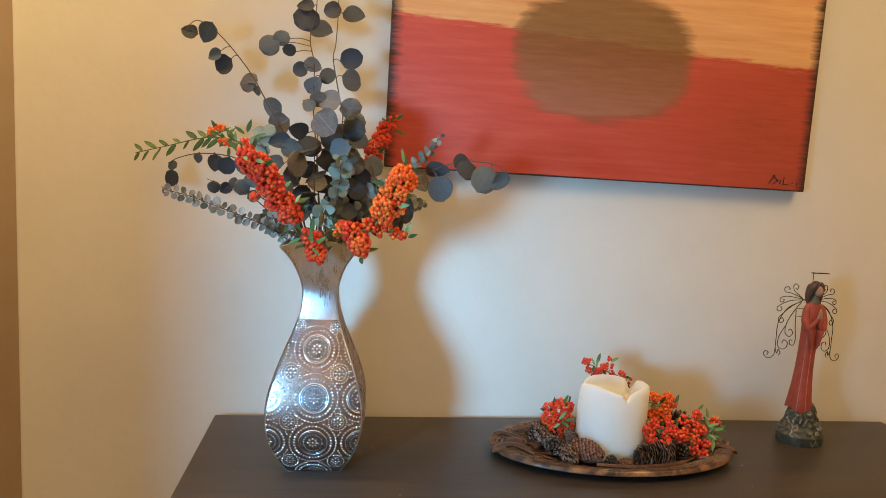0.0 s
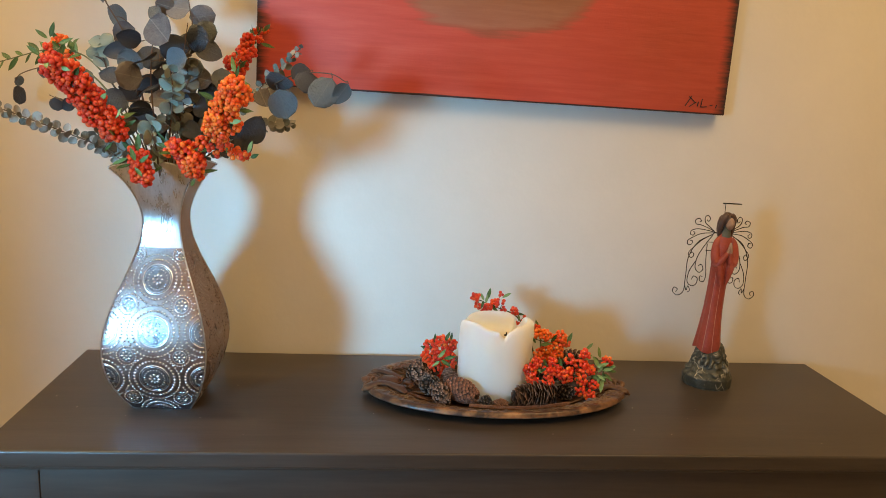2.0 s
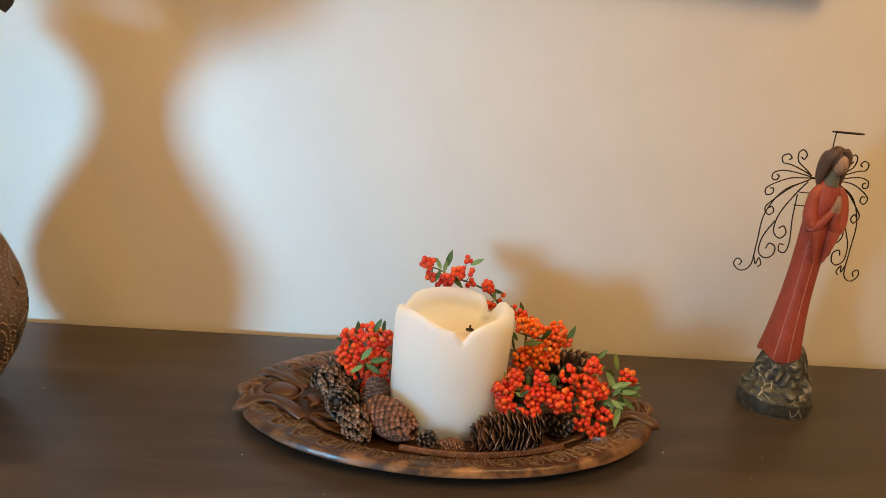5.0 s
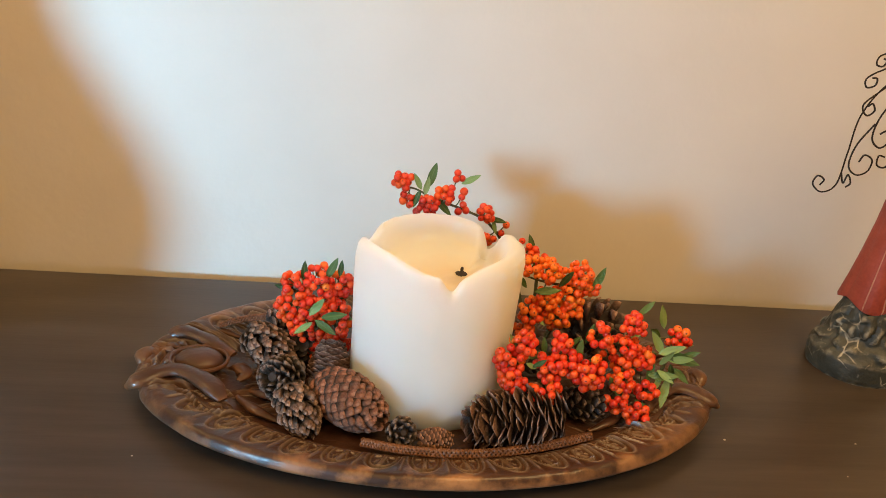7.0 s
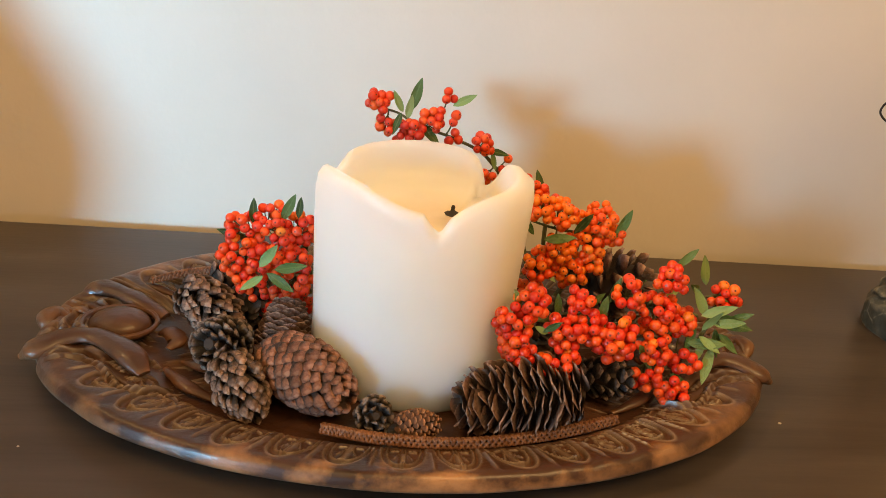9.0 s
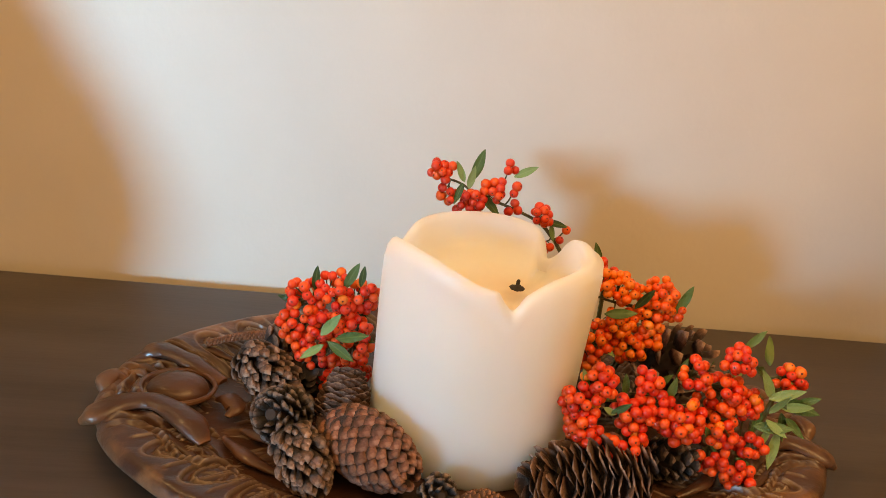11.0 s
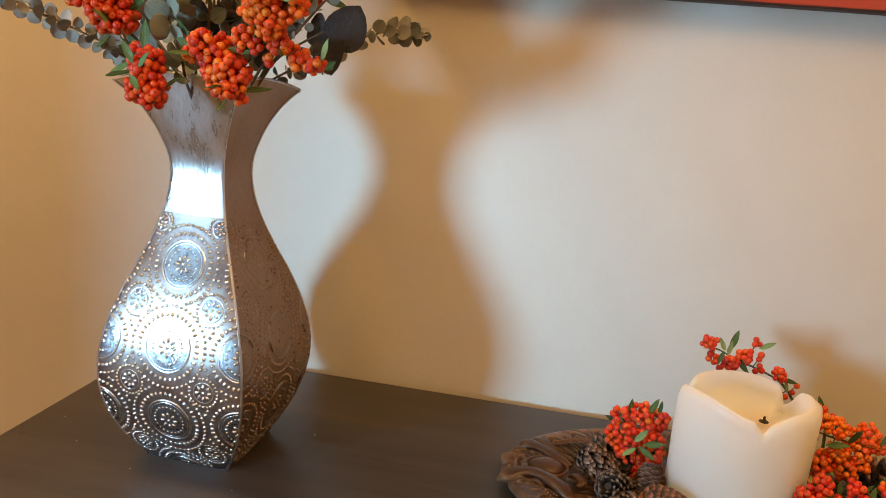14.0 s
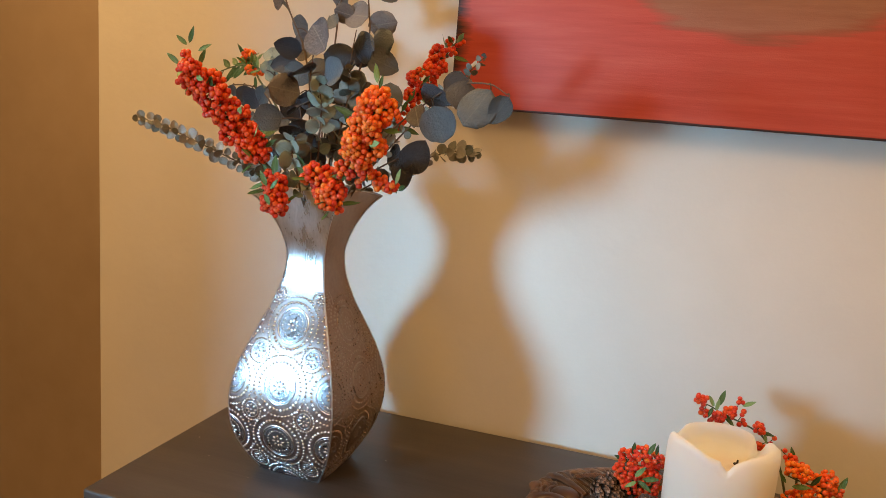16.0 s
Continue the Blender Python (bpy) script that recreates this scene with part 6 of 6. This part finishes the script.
crackle(STONE, 72, (0.42, 0.38, 0.29))
ROBE = rubbed("terracotta_paint", (0.22, 0.030, 0.018), (0.36, 0.065, 0.038), (0.50, 0.19, 0.12), 0.56, 6)
WORN = surface("rubbed_paint", (0.36, 0.12, 0.075), (0.54, 0.28, 0.20), 160, (0.4, 0.6), bump=0.2, grain=300)
HAIR = surface("brown_hair_paint", (0.05, 0.028, 0.022), (0.12, 0.07, 0.055), 130, (0.4, 0.6), bump=0.5, grain=220, stretch=(3, 3, 0.6), dist=0.001)
SKIN = surface("tan_paint", (0.26, 0.16, 0.11), (0.36, 0.23, 0.16), 90, (0.4, 0.6), bump=0.1)
MOSS = surface("grey_green_paint", (0.06, 0.065, 0.05), (0.12, 0.12, 0.095), 90, (0.5, 0.7), bump=0.2)
WIRE = surface("dark_wire", (0.016, 0.012, 0.010), (0.045, 0.032, 0.026), 200, (0.4, 0.6), metal=0.6, bump=0.1)


def figurine():
    bm = bmesh.new()
    rnd = random.Random(5)
    # rock: a low plinth with craggy lumps above
    def rock(z, r, jag):
        row = []
        for k in range(96):
            a = k * math.tau / 96
            w = 1 + jag * 0.55 * noise.noise((math.cos(a) * 1.7, math.sin(a) * 1.7, z * 45)) + jag * 0.62 * (abs(noise.noise((math.cos(a) * 3.2, math.sin(a) * 3.2, z * 95))) - 0.25) * 1.6
            row.append(Vector((r * w * math.cos(a) * 1.02, r * w * math.sin(a) * 0.95, z)))
        return row
    prof = [(0.0, 0.0375, 0.03), (0.004, 0.0385, 0.03), (0.017, 0.0385, 0.04), (0.020, 0.0370, 0.12), (0.026, 0.0345, 0.20), (0.032, 0.0310, 0.26), (0.038, 0.0290, 0.26), (0.044, 0.0270, 0.26), (0.051, 0.0245, 0.22), (0.058, 0.0225, 0.2), (0.064, 0.0205, 0.18), (0.070, 0.0180, 0.1)]
    fine = [tuple(curve1([(q[0], q[m]) for q in prof], 0.070 * i / 44) if m else 0.070 * i / 44 for m in range(3)) for i in range(45)]
    vs = grid(bm, [rock(*p) for p in fine], closed_v=True, mat=0)
    bm.faces.new(vs[0][::-1]).material_index = 0
    bm.faces.new(vs[-1]).material_index = 0
    lean = lambda z: -0.006 + 0.0055 * smooth01((z - 0.06) / 0.20)
    # robe with long pressed folds
    fold = [rnd.uniform(-1, 1) for _ in range(12)]
    def robe(z, rx, ry, amp):
        row = []
        for k in range(48):
            a = k * math.tau / 48
            u = a / math.tau * 12
            i = int(u) % 12
            t = u - int(u)
            f = fold[i] * (1 - t) + fold[(i + 1) % 12] * t
            w = 1 + amp * f
            row.append(Vector((lean(z) + 0.79 * rx * w * math.cos(a), 0.82 * ry * w * math.sin(a), z - 0.006 * amp * 4 * math.sin(a * 3 + 1))))
        return row
    rprof = [(0.0610, 0.0270, 0.0246, 0.12), (0.0640, 0.0276, 0.0252, 0.13), (0.083, 0.0240, 0.0222, 0.12), (0.105, 0.0210, 0.0195, 0.11), (0.130, 0.0188, 0.0172, 0.10), (0.160, 0.0178, 0.0158, 0.09), (0.185, 0.0182, 0.0150, 0.08), (0.205, 0.0190, 0.0148, 0.07), (0.225, 0.0192, 0.0140, 0.06), (0.240, 0.0180, 0.0120, 0.04), (0.249, 0.0130, 0.0100, 0.02), (0.256, 0.0075, 0.0075, 0.0)]
    rv = grid(bm, [robe(*p) for p in rprof], closed_v=True, mat=2)
    bm.faces.new(rv[0][::-1]).material_index = 2
    bm.faces.new(rv[-1]).material_index = 2
    # rubbed light along the sharpest folds
    for k in (36, 31):
        tube(bm, [rv[j][k].co * 1.0 + Vector((0, -0.0002, 0)) for j in range(0, 8)], [0.0002, 0.0006, 0.0006, 0.0005, 0.0005, 0.0004, 0.0003, 0.0002], 5, mat=3)
    # wide sleeves, folded towards the chest
    for s in (-1, 1):
        x0 = lean(0.23) + 0.001
        tube(bm, spline([(x0 + s * 0.009, 0.0, 0.247), (x0 + s * 0.0140, -0.003, 0.237), (x0 + s * 0.0152, -0.007, 0.219), (x0 + s * 0.0118, -0.012, 0.206), (x0 + s * 0.006, -0.015, 0.214), (x0 + 0.003 + s * 0.0022, -0.017, 0.226)], 20), [0.0040, 0.0048, 0.0053, 0.0057, 0.0061, 0.0064, 0.0068, 0.0072, 0.0074, 0.0074, 0.0072, 0.0068, 0.0063, 0.0058, 0.0053, 0.0049, 0.0045, 0.0042, 0.0039, 0.0036], 8, mat=2)
        tube(bm, spline([(x0 + s * 0.010, -0.012, 0.207), (x0 + s * 0.007, -0.0145, 0.190), (x0 + s * 0.004, -0.0155, 0.172)], 8), [0.0068, 0.0064, 0.0058, 0.0051, 0.0043, 0.0033, 0.0023, 0.0010], 7, mat=2)
        tube(bm, spline([(x0 + 0.003 + s * 0.0024, -0.017, 0.226), (x0 + 0.003 + s * 0.0014, -0.0185, 0.234), (x0 + 0.003 + s * 0.0005, -0.0180, 0.243)], 8), [0.0026, 0.0027, 0.0026, 0.0024, 0.0021, 0.0018, 0.0013, 0.0007], 8, mat=5)
    # collar, neck, head and hair
    hx = lean(0.28) + 0.001
    tube(bm, [(hx - 0.001, -0.001, 0.250), (hx, -0.002, 0.262), (hx, -0.003, 0.266)], [0.0085, 0.0055, 0.005], 12, mat=6)
    def ball(c, r, mat, seg=20):
        g = bmesh.ops.create_uvsphere(bm, u_segments=seg, v_segments=14, radius=1)
        for v in g["verts"]:
            v.co = Vector(c) + Vector((v.co.x * r[0], v.co.y * r[1], v.co.z * r[2]))
        for f in {f for v in g["verts"] for f in v.link_faces}:
            f.material_index = mat
    ball((hx + 0.0022, -0.0048, 0.2715), (0.0070, 0.0082, 0.0110), 5)
    ball((hx + 0.0042, -0.0128, 0.2705), (0.0012, 0.0014, 0.0022), 5, 10)
    ball((hx - 0.0005, 0.0010, 0.2765), (0.0100, 0.0108, 0.0125), 4)
    for s, a in ((-1, 0.0105), (1, 0.0082)):
        tube(bm, spline([(hx + s * 0.003, -0.0075, 0.2865), (hx + s * 0.0078, -0.0050, 0.2780), (hx + s * a, -0.0010, 0.2660), (hx + s * (a + 0.001), 0.0010, 0.2500)], 14), [0.0030, 0.0036, 0.0040, 0.0043, 0.0045, 0.0046, 0.0046, 0.0045, 0.0044, 0.0042, 0.0038, 0.0032, 0.0024, 0.0012], 8, mat=4)
    tube(bm, spline([(hx - 0.001, 0.006, 0.280), (hx - 0.002, 0.010, 0.262), (hx - 0.002, 0.011, 0.240)], 10), [0.009, 0.0105, 0.011, 0.011, 0.0108, 0.0104, 0.0095, 0.008, 0.006, 0.003], 12, mat=4)
    # halo on its wire
    tube(bm, spline([(hx - 0.004, 0.006, 0.280), (hx - 0.004, 0.007, 0.295), (hx - 0.0045, 0.006, 0.303)], 8), 0.0006, 6, mat=7)
    cx, cy = hx + 0.003, -0.002
    ring = [[Vector((cx + (0.0135 + 0.0011 * math.cos(b)) * math.cos(a), cy + (0.0135 + 0.0011 * math.cos(b)) * math.sin(a), 0.303 - 0.13 * 0.0135 * math.sin(a) + 0.0010 * math.sin(b))) for b in [k * math.tau / 6 for k in range(6)]] for a in [k * math.tau / 28 for k in range(28)]]
    grid(bm, ring, closed_u=True, closed_v=True, mat=7)
    # wire wings: each a fan of scrolls
    wires = [
        [(0, 0), (-0.008, 0.006), (-0.017, 0.012), (-0.019, 0.020), (-0.015, 0.024), (-0.010, 0.020), (-0.012, 0.015), (-0.0155, 0.017)],
        [(0, 0), (-0.010, 0.004), (-0.024, 0.008), (-0.033, 0.009), (-0.035, 0.015), (-0.029, 0.018), (-0.025, 0.0145), (-0.028, 0.0125)],
        [(0, -0.001), (-0.015, 0.001), (-0.030, 0.0015), (-0.040, -0.002), (-0.041, -0.008), (-0.036, -0.009), (-0.034, -0.005), (-0.037, -0.0035)],
        [(0, -0.002), (-0.021, -0.005), (-0.036, -0.012), (-0.045, -0.019), (-0.043, -0.025), (-0.037, -0.023), (-0.037, -0.018), (-0.041, -0.018)],
        [(0, -0.003), (-0.018, -0.014), (-0.032, -0.027), (-0.041, -0.038), (-0.036, -0.045), (-0.031, -0.041), (-0.034, -0.036), (-0.037, -0.0385)],
        [(-0.001, -0.004), (-0.026, -0.019), (-0.040, -0.045), (-0.041, -0.075), (-0.042, -0.100), (-0.052, -0.108), (-0.061, -0.103), (-0.059, -0.096), (-0.053, -0.098), (-0.055, -0.103)],
        [(-0.002, -0.006), (-0.012, -0.020), (-0.024, -0.042), (-0.026, -0.060), (-0.018, -0.067), (-0.012, -0.061), (-0.016, -0.054), (-0.021, -0.057)],
        [(-0.010, -0.020), (-0.009, -0.045), (-0.006, -0.068), (-0.008, -0.080), (-0.015, -0.080), (-0.016, -0.073), (-0.011, -0.073)],
        [(-0.027, -0.050), (-0.036, -0.068), (-0.037, -0.084), (-0.029, -0.090), (-0.021, -0.086), (-0.020, -0.077), (-0.027, -0.074), (-0.030, -0.080)],
        [(-0.041, -0.090), (-0.037, -0.098), (-0.035, -0.091), (-0.031, -0.097), (-0.034, -0.101)],
    ]
    for s in (1, -1):
        ax = lean(0.25) + (-0.012 if s == 1 else 0.014)
        for w in wires:
            pts = [(ax + s * x * (0.83 if s == 1 else 0.97), 0.016 + abs(x) * 0.30, 0.254 + z * 1.05) for x, z in w]
            tube(bm, spline(pts, 9 * len(pts)), 0.00070, 6, mat=7)
    for z in (0.236, 0.222):
        tube(bm, [(lean(z) - 0.022, 0.017, z), (lean(z) + 0.022, 0.017, z)], 0.0006, 6, mat=7)
    tube(bm, [(lean(0.25) - 0.013, 0.016, 0.252), (lean(0.25) + 0.015, 0.016, 0.252)], 0.0012, 6, mat=7)
    tube(bm, [(lean(0.25), 0.006, 0.250), (lean(0.25), 0.016, 0.251)], 0.0025, 8, mat=7)
    ob = new("angel_figurine", finish(bm, "angel_figurine", [STONE, STONE, ROBE, WORN, HAIR, SKIN, MOSS, WIRE], True, 45))
    ob.matrix_world = pose(0.809, 1.143, T, 0, 0, -6)
    return tagged(ob, "praying angel figurine in terracotta robe with wire wings", "figurine")


figurine()

# ---- crumbs on the cabinet's top ----
CRUMB = surface("pale_dust", (0.35, 0.30, 0.25), (0.55, 0.5, 0.42), 400, (0.7, 0.9), bump=0)
bm = bmesh.new()
rnd = random.Random(9)
for x, y in [(0.743, 1.035), (0.715, 1.000), (0.255, 1.005), (0.33, 0.955), (0.50, 0.945), (0.62, 0.96), (0.02, 0.985), (0.05, 1.10)] + [(rnd.uniform(-0.2, 1.0), rnd.uniform(0.9, 1.2)) for _ in range(14)]:
    s = rnd.uniform(0.0004, 0.0009)
    g = bmesh.ops.create_icosphere(bm, subdivisions=1, radius=s)
    for v in g["verts"]:
        v.co = Vector((x + v.co.x * 1.4, y + v.co.y, T + s * 0.35 + v.co.z * 0.5))
tagged(new("dust_specks", finish(bm, "dust_specks", CRUMB)), "tiny pale dust specks on the dark top", "dust", kind="stuff")
